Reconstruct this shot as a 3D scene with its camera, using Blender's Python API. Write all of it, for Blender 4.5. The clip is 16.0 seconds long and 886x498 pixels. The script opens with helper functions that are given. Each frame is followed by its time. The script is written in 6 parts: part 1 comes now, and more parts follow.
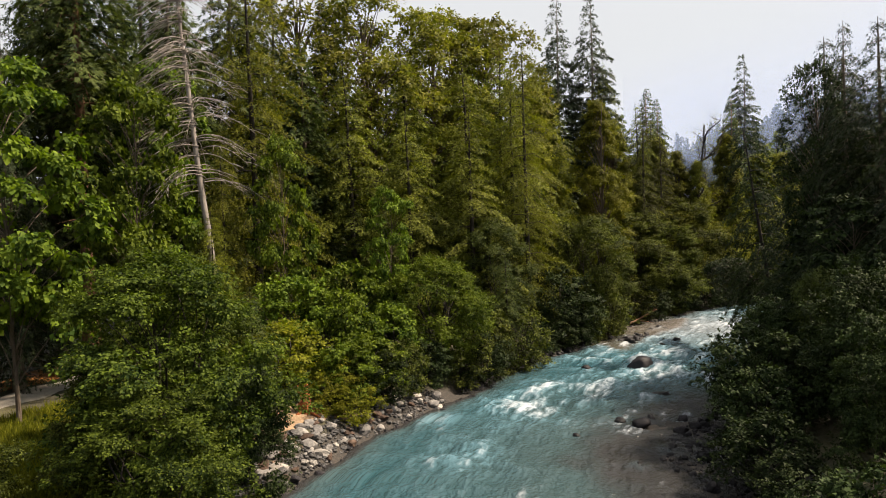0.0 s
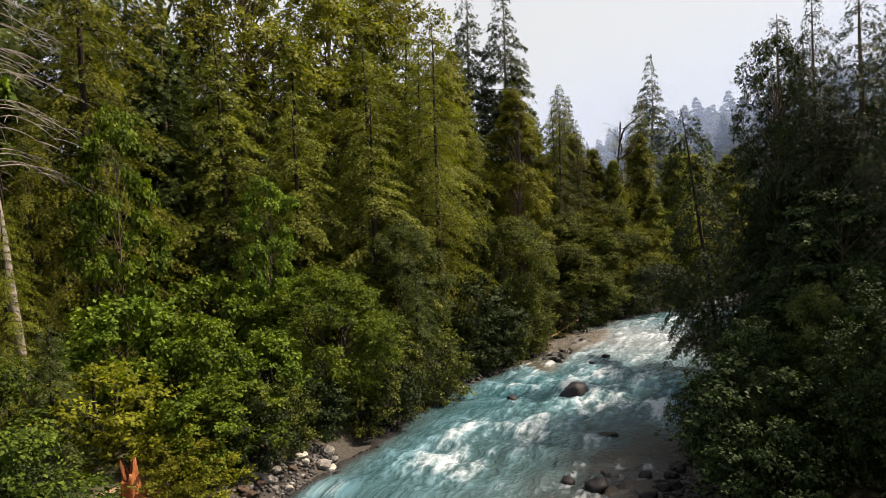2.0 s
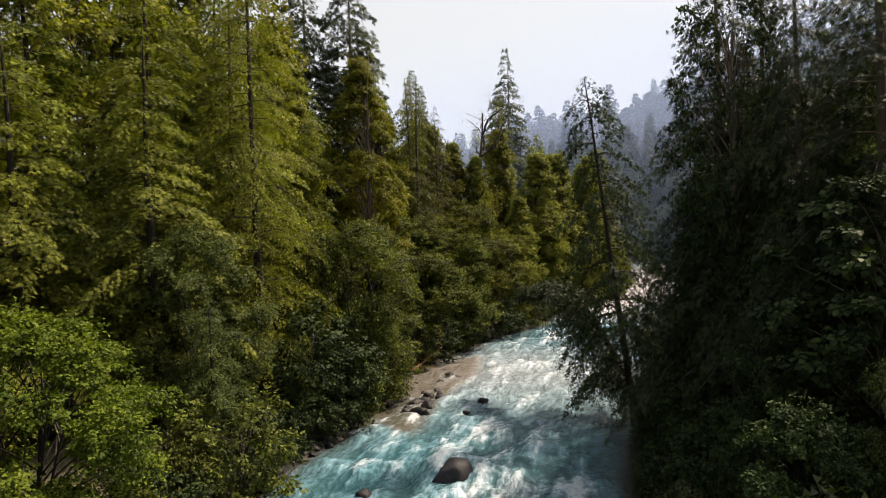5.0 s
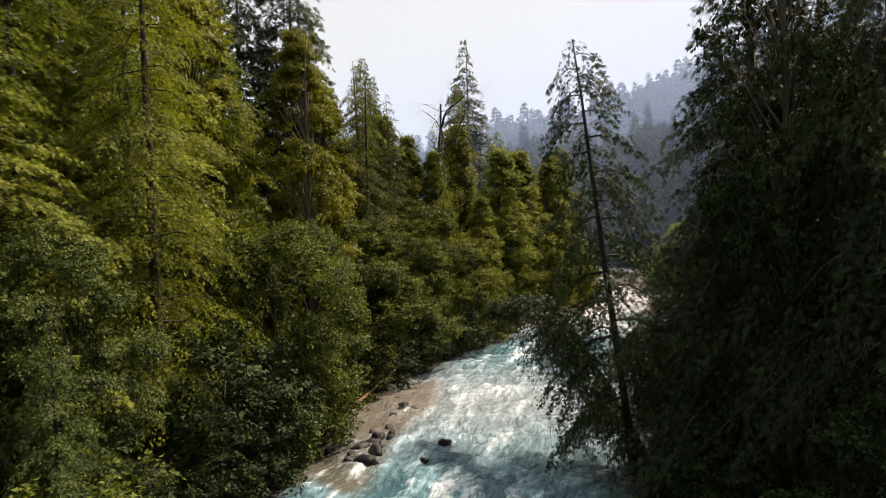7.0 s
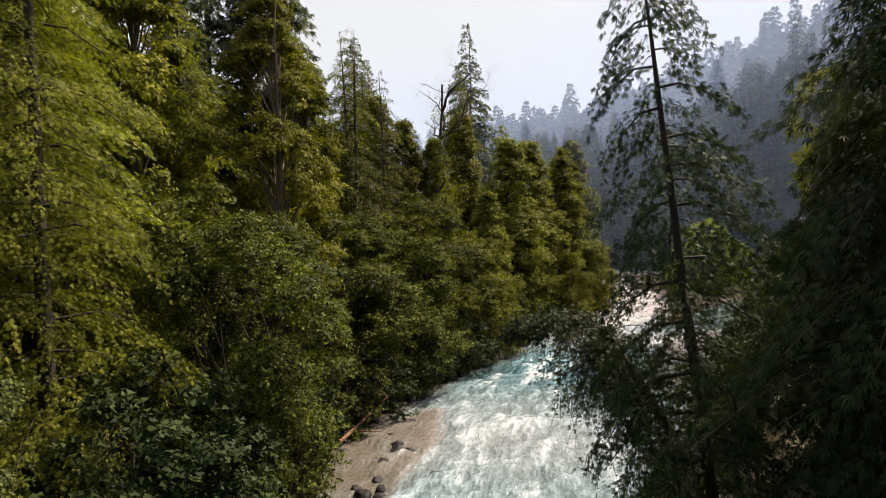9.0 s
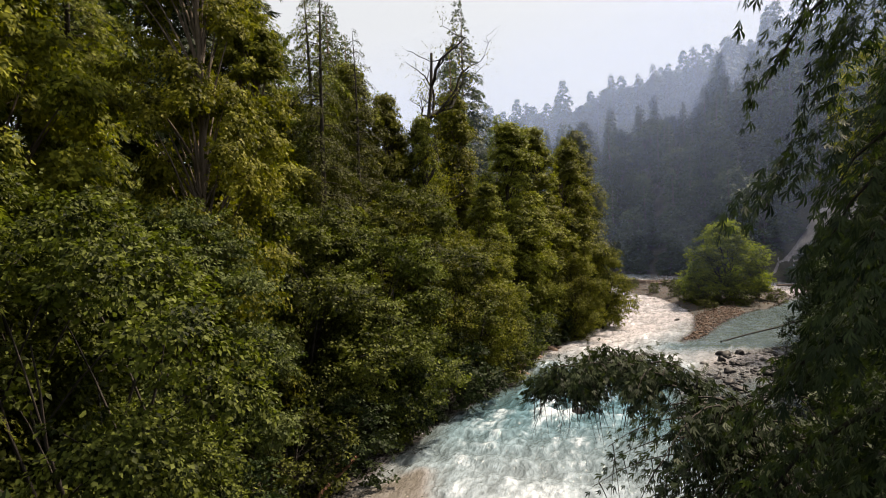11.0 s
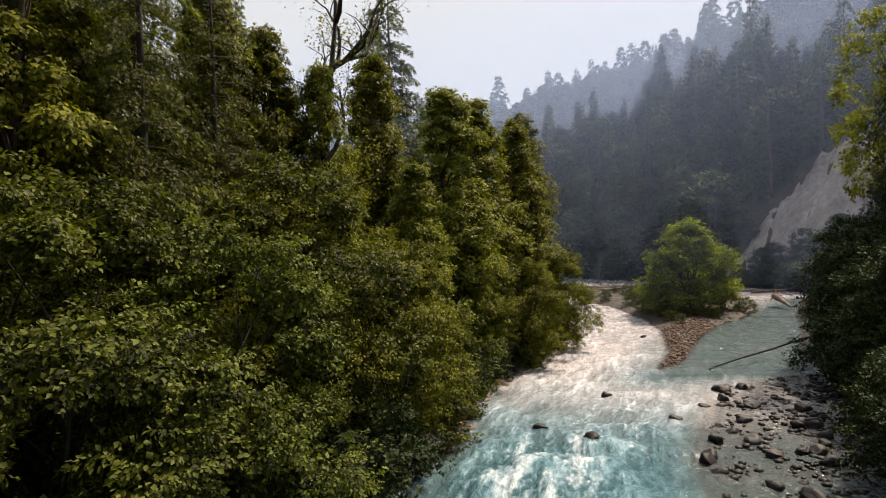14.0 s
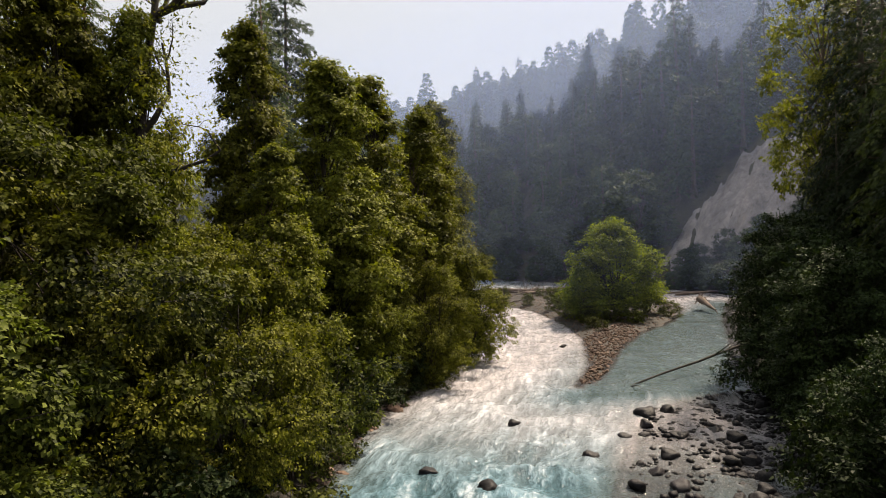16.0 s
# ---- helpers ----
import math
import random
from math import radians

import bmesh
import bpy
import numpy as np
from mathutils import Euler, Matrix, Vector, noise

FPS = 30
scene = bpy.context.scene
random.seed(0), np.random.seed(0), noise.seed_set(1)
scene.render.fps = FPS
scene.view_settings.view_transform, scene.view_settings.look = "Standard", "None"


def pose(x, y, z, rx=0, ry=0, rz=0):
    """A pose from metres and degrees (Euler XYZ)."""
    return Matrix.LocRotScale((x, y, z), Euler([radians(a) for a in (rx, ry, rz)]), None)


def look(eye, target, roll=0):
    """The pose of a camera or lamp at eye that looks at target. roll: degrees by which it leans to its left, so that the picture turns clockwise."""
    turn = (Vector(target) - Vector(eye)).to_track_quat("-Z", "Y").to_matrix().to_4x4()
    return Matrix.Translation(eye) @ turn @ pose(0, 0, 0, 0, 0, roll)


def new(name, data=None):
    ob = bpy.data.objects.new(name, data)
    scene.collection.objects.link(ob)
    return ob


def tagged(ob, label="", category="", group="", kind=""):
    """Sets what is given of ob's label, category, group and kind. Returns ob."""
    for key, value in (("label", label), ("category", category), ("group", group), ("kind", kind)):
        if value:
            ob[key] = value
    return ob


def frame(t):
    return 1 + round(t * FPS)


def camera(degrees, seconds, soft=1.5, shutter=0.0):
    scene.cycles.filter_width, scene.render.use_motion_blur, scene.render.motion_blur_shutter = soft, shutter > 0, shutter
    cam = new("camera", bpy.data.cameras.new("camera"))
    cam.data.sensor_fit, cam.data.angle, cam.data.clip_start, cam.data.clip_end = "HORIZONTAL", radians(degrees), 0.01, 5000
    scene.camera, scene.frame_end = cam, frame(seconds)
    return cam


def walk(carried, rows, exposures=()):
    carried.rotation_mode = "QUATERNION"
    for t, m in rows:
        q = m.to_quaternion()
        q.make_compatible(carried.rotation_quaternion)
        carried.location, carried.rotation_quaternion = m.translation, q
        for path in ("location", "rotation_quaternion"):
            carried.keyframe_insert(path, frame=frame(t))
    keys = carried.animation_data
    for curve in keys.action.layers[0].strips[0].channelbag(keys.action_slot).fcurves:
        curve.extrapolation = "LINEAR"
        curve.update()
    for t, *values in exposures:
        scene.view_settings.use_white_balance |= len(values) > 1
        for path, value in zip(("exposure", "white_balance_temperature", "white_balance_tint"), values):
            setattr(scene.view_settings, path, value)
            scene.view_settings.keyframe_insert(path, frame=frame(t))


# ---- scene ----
cam = camera(69.0, 16.0, soft=1.0)
METRES, EYE, TILT, LEAN, TURN = 64.0, 9.5, -1.18, 2.29, 0.0
ROWS = [
    (0.0, 0.0, 0.0, 0.0, -0.0, 0.0, -0.0),
    (0.5, -0.0001, 0.0316, 0.0011, -1.93, 0.05, 0.05),
    (1.0, 0.0011, 0.0636, 0.0022, -4.03, 0.1, 0.11),
    (1.5, 0.0031, 0.0961, 0.0035, -6.28, 0.15, 0.17),
    (2.0, 0.0064, 0.1289, 0.0049, -8.58, 0.2, 0.24),
    (2.5, 0.0113, 0.1615, 0.0065, -10.87, 0.26, 0.28),
    (3.0, 0.0176, 0.1944, 0.0079, -13.19, 0.32, 0.37),
    (3.5, 0.0252, 0.2272, 0.0095, -15.51, 0.35, 0.41),
    (4.0, 0.0342, 0.2597, 0.011, -17.83, 0.4, 0.51),
    (4.5, 0.0441, 0.2907, 0.0124, -20.15, 0.46, 0.61),
    (7.0, 0.0979, 0.4173, 0.0171, -26.05, 0.81, 0.94),
    (7.5, 0.1088, 0.4412, 0.0172, -26.06, 0.87, 0.94),
    (8.0, 0.1204, 0.4666, 0.0171, -26.05, 0.94, 0.94),
    (10.5, 0.1932, 0.6225, 0.0199, -26.68, 1.16, 0.86),
    (11.0, 0.2094, 0.6551, 0.0211, -27.19, 1.2, 0.87),
    (11.5, 0.2262, 0.687, 0.0224, -27.58, 1.24, 0.92),
    (12.0, 0.2435, 0.7177, 0.0234, -27.89, 1.29, 0.94),
    (12.5, 0.2607, 0.747, 0.0245, -28.45, 1.3, 0.92),
    (13.0, 0.278, 0.7748, 0.0255, -30.02, 1.31, 0.99),
    (13.5, 0.2957, 0.8002, 0.0263, -31.57, 1.33, 1.07),
    (14.0, 0.3153, 0.8221, 0.0275, -33.04, 1.29, 1.11),
    (14.5, 0.3368, 0.8404, 0.028, -34.5, 1.3, 1.22),
    (15.0, 0.3594, 0.8548, 0.0285, -35.93, 1.27, 1.26),
    (15.5, 0.382, 0.8666, 0.0292, -37.36, 1.25, 1.32),
    (16.0, 0.4038, 0.8784, 0.0297, -38.83, 1.25, 1.32),
]
walk(cam, [(t, pose(0, 0, EYE, TILT, LEAN, TURN) @ pose(METRES * x, METRES * y, METRES * z, 90 + pitch, roll, yaw)) for t, x, y, z, yaw, pitch, roll in ROWS], exposures=[(0.0, 1.10), (2.0, 1.11), (4.5, 1.18), (8.0, 1.22), (10.5, 1.15), (13.0, 1.08), (16.0, 1.05)])


# ---- world, sun ----
SUN_DIR = Vector((0.72, 0.10, 0.95)).normalized()   # towards the sun
SUN_EL = math.asin(SUN_DIR.z)
SUN_ROT = math.atan2(SUN_DIR.x, SUN_DIR.y)

world = bpy.data.worlds.new("hazy_morning_sky")
scene.world = world
world.use_nodes = True
wn, wl = world.node_tree.nodes, world.node_tree.links
wn.clear()
sky = wn.new("ShaderNodeTexSky")
sky.sky_type = "NISHITA"
sky.sun_disc = False
sky.sun_elevation, sky.sun_rotation = SUN_EL, SUN_ROT
sky.air_density, sky.dust_density = 1.0, 6.0
sky_bg = wn.new("ShaderNodeBackground")
sky_bg.inputs["Strength"].default_value = 0.010
wl.new(sky.outputs["Color"], sky_bg.inputs["Color"])
# a bright, even veil of morning cloud over the blue
veil = wn.new("ShaderNodeBackground")
veil.inputs["Color"].default_value = (0.945, 0.945, 0.945, 1)
veil.inputs["Strength"].default_value = 0.372
add_sky = wn.new("ShaderNodeAddShader")
wl.new(sky_bg.outputs[0], add_sky.inputs[0])
wl.new(veil.outputs[0], add_sky.inputs[1])
w_out = wn.new("ShaderNodeOutputWorld")
wl.new(add_sky.outputs[0], w_out.inputs["Surface"])

sun_data = bpy.data.lights.new("sun", "SUN")
sun_data.energy, sun_data.angle, sun_data.color = 5.0, radians(3.5), (1.0, 0.83, 0.63)
sun = new("sun", sun_data)
sun.matrix_world = look((0, 0, 120), Vector((0, 0, 120)) - SUN_DIR)


# ---- materials ----
def material(name):
    m = bpy.data.materials.new(name)
    m.use_nodes = True
    nt = m.node_tree
    nt.nodes.clear()
    out = nt.nodes.new("ShaderNodeOutputMaterial")
    return m, nt, out


def node(nt, kind, **values):
    n = nt.nodes.new(kind)
    for key, value in values.items():
        n.inputs[key].default_value = value
    return n


def ramp(nt, fac, stops):
    r = nt.nodes.new("ShaderNodeValToRGB")
    el = r.color_ramp.elements
    while len(el) < len(stops):
        el.new(0.5)
    for e, (p, c) in zip(el, stops):
        e.position, e.color = p, (*c, 1)
    nt.links.new(fac, r.inputs["Fac"])
    return r.outputs["Color"]


def noise_tex(nt, scale, detail=4.0, rough=0.55, coords=None, stretch=None):
    tc = nt.nodes.new("ShaderNodeTexCoord")
    src = tc.outputs["Object"] if coords is None else coords
    if stretch:
        mp = nt.nodes.new("ShaderNodeMapping")
        mp.inputs["Scale"].default_value = stretch
        nt.links.new(src, mp.inputs["Vector"])
        src = mp.outputs["Vector"]
    n = node(nt, "ShaderNodeTexNoise", Scale=scale, Detail=detail, Roughness=rough)
    nt.links.new(src, n.inputs["Vector"])
    return n.outputs["Fac"]


def mathn(nt, op, a, b):
    n = nt.nodes.new("ShaderNodeMath")
    n.operation = op
    for i, v in enumerate((a, b)):
        if isinstance(v, (int, float)):
            n.inputs[i].default_value = v
        else:
            nt.links.new(v, n.inputs[i])
    return n.outputs[0]


def bump(nt, height, strength, distance):
    b = node(nt, "ShaderNodeBump", Strength=strength, Distance=distance)
    nt.links.new(height, b.inputs["Height"])
    return b.outputs["Normal"]


def foliage(name, dark, light, through_light=0.35, tone=0.22, rough=0.6, patch=0.5):
    """Leaves: colour varies leaf by leaf and from plant to plant, and in patches whose contrast imitates lit and shaded
    clumps; part of the light passes through.
    """
    m, nt, out = material(name)
    geo = nt.nodes.new("ShaderNodeNewGeometry")
    info = nt.nodes.new("ShaderNodeObjectInfo")
    patches = noise_tex(nt, patch, 2.0)
    mixed = mathn(nt, "ADD", mathn(nt, "MULTIPLY", geo.outputs["Random Per Island"], 0.5),
                  mathn(nt, "MULTIPLY", mathn(nt, "SUBTRACT", patches, 0.25), 1.0))
    col = ramp(nt, mixed, [(0.22, dark), (0.82, light)])
    hsv = nt.nodes.new("ShaderNodeHueSaturation")
    val = mathn(nt, "ADD", mathn(nt, "MULTIPLY", info.outputs["Random"], 2 * tone), 1 - tone)
    nt.links.new(val, hsv.inputs["Value"])
    nt.links.new(mathn(nt, "ADD", mathn(nt, "MULTIPLY", info.outputs["Random"], 0.016), 0.497), hsv.inputs["Hue"])
    nt.links.new(col, hsv.inputs["Color"])
    p = node(nt, "ShaderNodeBsdfPrincipled", Roughness=rough)
    p.inputs["Specular IOR Level"].default_value = 0.08
    nt.links.new(hsv.outputs["Color"], p.inputs["Base Color"])
    tr = nt.nodes.new("ShaderNodeBsdfTranslucent")
    warm = nt.nodes.new("ShaderNodeMix")
    warm.data_type, warm.blend_type = "RGBA", "MULTIPLY"
    warm.inputs[0].default_value = 1.0
    nt.links.new(hsv.outputs["Color"], warm.inputs[6])
    warm.inputs[7].default_value = (1.28, 1.40, 0.42, 1)
    nt.links.new(warm.outputs[2], tr.inputs["Color"])
    mix = nt.nodes.new("ShaderNodeMixShader")
    mix.inputs[0].default_value = through_light
    nt.links.new(p.outputs[0], mix.inputs[1])
    nt.links.new(tr.outputs[0], mix.inputs[2])
    nt.links.new(mix.outputs[0], out.inputs["Surface"])
    return m


def rough_stuff(name, stops, scale, stretch=None, rough=0.85, bump_scale=None, bump_strength=0.6, bump_dist=0.05, per_object=0.0, fine=None, shine=0.25):
    """Stone, bark, earth: two scales of colour noise and a fine relief."""
    m, nt, out = material(name)
    big = noise_tex(nt, scale, 5.0, 0.6, stretch=stretch)
    small = noise_tex(nt, fine or scale * 7, 4.0, 0.6, stretch=stretch)
    f = mathn(nt, "ADD", mathn(nt, "MULTIPLY", big, 0.65), mathn(nt, "MULTIPLY", small, 0.35))
    if per_object:
        info = nt.nodes.new("ShaderNodeObjectInfo")
        f = mathn(nt, "ADD", f, mathn(nt, "MULTIPLY", mathn(nt, "SUBTRACT", info.outputs["Random"], 0.5), per_object))
    col = ramp(nt, f, stops)
    p = node(nt, "ShaderNodeBsdfPrincipled", Roughness=rough)
    p.inputs["Specular IOR Level"].default_value = shine
    nt.links.new(col, p.inputs["Base Color"])
    relief = noise_tex(nt, bump_scale or scale * 5, 6.0, 0.65, stretch=stretch)
    nt.links.new(bump(nt, relief, bump_strength, bump_dist), p.inputs["Normal"])
    nt.links.new(p.outputs[0], out.inputs["Surface"])
    return m


LEAF_ALDER = foliage("alder_leaves", (0.009, 0.013, 0.004), (0.122, 0.136, 0.024), 0.26)
LEAF_GREEN = foliage("fresh_green_leaves", (0.012, 0.022, 0.005), (0.098, 0.122, 0.015), 0.28)
# darker than the plants' own green: bank shade is put into the colour
LEAF_DARKENED = foliage("shade_darkened_leaves", (0.007, 0.013, 0.005), (0.042, 0.059, 0.018), 0.14)
LEAF_MAPLE = foliage("maple_leaves", (0.028, 0.050, 0.007), (0.149, 0.194, 0.019), 0.30)
LEAF_YELLOW = foliage("yellowing_leaves", (0.073, 0.078, 0.008), (0.211, 0.202, 0.019), 0.40)
LEAF_COTTON = foliage("cottonwood_leaves", (0.069, 0.076, 0.013), (0.228, 0.219, 0.036), 0.32)
LEAF_GOLD = foliage("golden_green_leaves", (0.045, 0.053, 0.007), (0.232, 0.223, 0.022), 0.34)
# lit copy of the alder leaf: sun and haze brightness are in the colour
LEAF_LIT = foliage("sun_brightened_alder_leaves", (0.022, 0.026, 0.005), (0.200, 0.199, 0.026), 0.3)
LEAF_WILLOW = foliage("willow_leaves", (0.040, 0.060, 0.010), (0.270, 0.310, 0.032), 0.5)
LEAF_THICKET = foliage("thicket_leaves", (0.012, 0.017, 0.004), (0.118, 0.118, 0.012), 0.26)
# shaded copy of the thicket leaf, the shade painted as colour
LEAF_SHADE = foliage("shade_tinted_alder_leaves", (0.012, 0.019, 0.007), (0.105, 0.122, 0.034), 0.25)
NEEDLE = foliage("fir_needles", (0.012, 0.022, 0.009), (0.104, 0.125, 0.034), 0.24, patch=0.35)
NEEDLE_CEDAR = foliage("cedar_sprays", (0.024, 0.035, 0.008), (0.217, 0.229, 0.035), 0.30, patch=0.35)
NEEDLE_GOLD = foliage("golden_green_sprays", (0.033, 0.041, 0.007), (0.199, 0.200, 0.024), 0.34, patch=0.4)
# dark green taken down further for the backlit, shaded side of the trees
NEEDLE_DARKENED = foliage("shade_darkened_needles", (0.007, 0.012, 0.007), (0.040, 0.052, 0.022), 0.18, patch=0.35)
NEEDLE_OLIVE = foliage("olive_hemlock_needles", (0.011, 0.014, 0.005), (0.083, 0.084, 0.019), 0.2)
# needles greyed to carry the haze in front of the distant spires
NEEDLE_HAZED = foliage("hazed_fir_needles", (0.013, 0.019, 0.011), (0.068, 0.079, 0.043), 0.2)
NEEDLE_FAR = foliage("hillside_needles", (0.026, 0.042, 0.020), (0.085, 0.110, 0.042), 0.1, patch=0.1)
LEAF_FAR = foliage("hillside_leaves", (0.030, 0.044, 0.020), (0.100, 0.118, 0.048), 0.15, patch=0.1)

BARK = rough_stuff("grey_brown_bark", [(0.3, (0.045, 0.034, 0.026)), (0.7, (0.16, 0.125, 0.095))], 3.0, (1, 1, 0.18), bump_strength=0.9)
DARK_BARK = rough_stuff("dark_bark", [(0.3, (0.010, 0.008, 0.007)), (0.7, (0.040, 0.032, 0.026))], 3.0, (1, 1, 0.18), bump_strength=0.9)
BARK_RED = rough_stuff("reddish_fir_bark", [(0.3, (0.075, 0.038, 0.022)), (0.7, (0.26, 0.14, 0.085))], 3.0, (1, 1, 0.15), bump_strength=0.9)
DEADWOOD = rough_stuff("bleached_dead_wood", [(0.3, (0.13, 0.11, 0.10)), (0.7, (0.34, 0.30, 0.27))], 3.0, (1, 1, 0.2), bump_strength=0.6)
DRIFTWOOD = rough_stuff("weathered_driftwood", [(0.3, (0.070, 0.048, 0.038)), (0.7, (0.22, 0.17, 0.14))], 2.0, (0.3, 1, 1), bump_strength=0.6)
STONE = rough_stuff("grey_river_stone", [(0.22, (0.045, 0.044, 0.046)), (0.5, (0.17, 0.16, 0.155)), (0.8, (0.36, 0.33, 0.30))], 2.2, rough=0.75, bump_strength=0.5, per_object=0.5)
# wet stone made blacker still: the gravel bar's shade is in this colour
STONE_WET_SHADED = rough_stuff("wet_shaded_stone", [(0.25, (0.006, 0.006, 0.007)), (0.55, (0.011, 0.010, 0.012)), (0.85, (0.040, 0.037, 0.042))], 2.2, rough=0.55, bump_strength=0.6, per_object=0.4, shine=0.18)
STONE_WARM = rough_stuff("rusty_bank_stone", [(0.25, (0.030, 0.021, 0.018)), (0.55, (0.095, 0.060, 0.044)), (0.85, (0.25, 0.18, 0.135))], 2.0, rough=0.8, bump_strength=0.5, per_object=0.5)


def ground_material():
    """Needle litter and moss in the woods, grey gravel along the water; the blend follows the banks with a ragged edge."""
    m, nt, out = material("forest_floor_and_gravel")
    a = nt.nodes.new("ShaderNodeAttribute")
    a.attribute_name = "stony"
    big, small, grit = noise_tex(nt, 0.35, 5.0), noise_tex(nt, 4.0, 5.0), noise_tex(nt, 7.0, 4.0)
    f = mathn(nt, "ADD", mathn(nt, "MULTIPLY", big, 0.6), mathn(nt, "MULTIPLY", small, 0.4))
    floor = ramp(nt, f, [(0.3, (0.016, 0.014, 0.008)), (0.5, (0.045, 0.040, 0.018)), (0.7, (0.085, 0.075, 0.030))])
    stones = ramp(nt, mathn(nt, "ADD", mathn(nt, "MULTIPLY", big, 0.4), mathn(nt, "MULTIPLY", grit, 0.6)), [(0.3, (0.009, 0.008, 0.007)), (0.5, (0.025, 0.021, 0.018)), (0.72, (0.070, 0.056, 0.045))])
    edge = nt.nodes.new("ShaderNodeMapRange")
    edge.inputs["From Min"].default_value, edge.inputs["From Max"].default_value = 0.35, 0.65
    nt.links.new(mathn(nt, "ADD", a.outputs["Fac"], mathn(nt, "MULTIPLY", mathn(nt, "SUBTRACT", small, 0.5), 0.7)), edge.inputs["Value"])
    mix = nt.nodes.new("ShaderNodeMix")
    mix.data_type = "RGBA"
    nt.links.new(edge.outputs[0], mix.inputs[0])
    nt.links.new(floor, mix.inputs[6])
    nt.links.new(stones, mix.inputs[7])
    p = node(nt, "ShaderNodeBsdfPrincipled", Roughness=0.85)
    nt.links.new(mix.outputs[2], p.inputs["Base Color"])
    nt.links.new(bump(nt, grit, 0.7, 0.12), p.inputs["Normal"])
    nt.links.new(p.outputs[0], out.inputs["Surface"])
    return m


# sand toned greyer, with the haze and shade over the bluff mixed in
SAND = rough_stuff("pale_eroded_sand", [(0.3, (0.105, 0.092, 0.085)), (0.5, (0.235, 0.208, 0.192)), (0.7, (0.40, 0.358, 0.325))], 0.25, (1, 1, 0.6), rough=0.95, bump_scale=1.2, fine=1.6, bump_dist=0.5)
BARE_SOIL = rough_stuff("sandy_bank_soil", [(0.3, (0.10, 0.068, 0.042)), (0.55, (0.27, 0.185, 0.115)), (0.8, (0.44, 0.33, 0.22))], 2.0, rough=0.95, bump_scale=10.0)
ROTTEN = rough_stuff("rotten_orange_wood", [(0.3, (0.055, 0.020, 0.010)), (0.5, (0.24, 0.075, 0.025)), (0.75, (0.46, 0.20, 0.085))], 4.0, (1, 1, 0.2), rough=0.9, bump_strength=0.9)
LITTER = rough_stuff("orange_leaf_litter", [(0.3, (0.16, 0.065, 0.022)), (0.55, (0.38, 0.16, 0.045)), (0.8, (0.50, 0.27, 0.10))], 2.5, rough=0.9, bump_scale=12.0)
TRAIL = rough_stuff("grey_gravel_track", [(0.3, (0.16, 0.145, 0.125)), (0.7, (0.34, 0.31, 0.27))], 2.0, rough=0.95, bump_scale=14.0)


# ---- mesh tools ----
def mesh_from(name, verts, faces, mats, mat_index=None, smooth=False):
    """A mesh from numpy arrays: verts (n, 3); faces (m, k), all of one size."""
    me = bpy.data.meshes.new(name)
    verts, faces = np.asarray(verts, np.float32), np.asarray(faces, np.int32)
    m, k = faces.shape
    me.vertices.add(len(verts))
    me.vertices.foreach_set("co", verts.ravel())
    me.loops.add(m * k)
    me.loops.foreach_set("vertex_index", faces.ravel())
    me.polygons.add(m)
    me.polygons.foreach_set("loop_start", np.arange(0, m * k, k, dtype=np.int32))
    me.polygons.foreach_set("loop_total", np.full(m, k, np.int32))
    if smooth:
        me.polygons.foreach_set("use_smooth", np.ones(m, bool))
    if mat_index is not None:
        me.polygons.foreach_set("material_index", np.asarray(mat_index, np.int32))
    for mat in mats:
        me.materials.append(mat)
    me.update(calc_edges=True)
    me.validate()
    return me


def tubes(paths, sides=5):
    """Tapered limbs. paths: (points (n, 3), radii (n,)). Returns verts and quads."""
    vs, fs, base = [], [], 0
    ang = np.linspace(0, 2 * np.pi, sides, endpoint=False)
    for pts, rad in paths:
        pts, rad = np.asarray(pts, float), np.asarray(rad, float)
        d = np.gradient(pts, axis=0)
        d /= np.linalg.norm(d, axis=1, keepdims=True) + 1e-9
        ref = np.where(np.abs(d[:, 2:3]) > 0.9, [[1.0, 0, 0]], [[0, 0, 1.0]])
        u = np.cross(d, ref)
        u /= np.linalg.norm(u, axis=1, keepdims=True) + 1e-9
        w = np.cross(d, u)
        ring = pts[:, None] + rad[:, None, None] * (np.cos(ang)[None, :, None] * u[:, None] + np.sin(ang)[None, :, None] * w[:, None])
        n = len(pts)
        vs.append(ring.reshape(-1, 3))
        i, j = np.meshgrid(np.arange(n - 1), np.arange(sides), indexing="ij")
        a, b = i * sides + j, i * sides + (j + 1) % sides
        fs.append(base + np.stack([a, b, b + sides, a + sides], -1).reshape(-1, 4))
        base += n * sides
    return np.concatenate(vs), np.concatenate(fs)


def unit(v):
    return v / (np.linalg.norm(v, axis=-1, keepdims=True) + 1e-9)


def sprays(centre, along, up, length, width):
    """Flat evergreen sprays: three narrow fingers each, fanned out and drooping."""
    n = len(centre)
    along = unit(along)
    side = unit(np.cross(along, up))
    vs = np.zeros((n, 7, 3))
    L, W = length[:, None], width[:, None]
    vs[:, 0] = centre
    for k, (s, l) in enumerate(((-0.55, 0.72), (0.0, 1.0), (0.55, 0.75))):
        tip = centre + along * L * l + side * L * s * 0.75
        tip[:, 2] -= (L * l * 0.15)[:, 0]
        mid = centre + (tip - centre) * 0.55
        vs[:, 1 + 2 * k] = mid + side * W
        vs[:, 2 + 2 * k] = tip
    base = np.arange(n)[:, None, None] * 7
    f = base + np.array([[0, 1, 2], [0, 3, 4], [0, 5, 6]])[None]
    # each finger is a kite: root, flank, tip
    return vs.reshape(-1, 3), f.reshape(-1, 3)


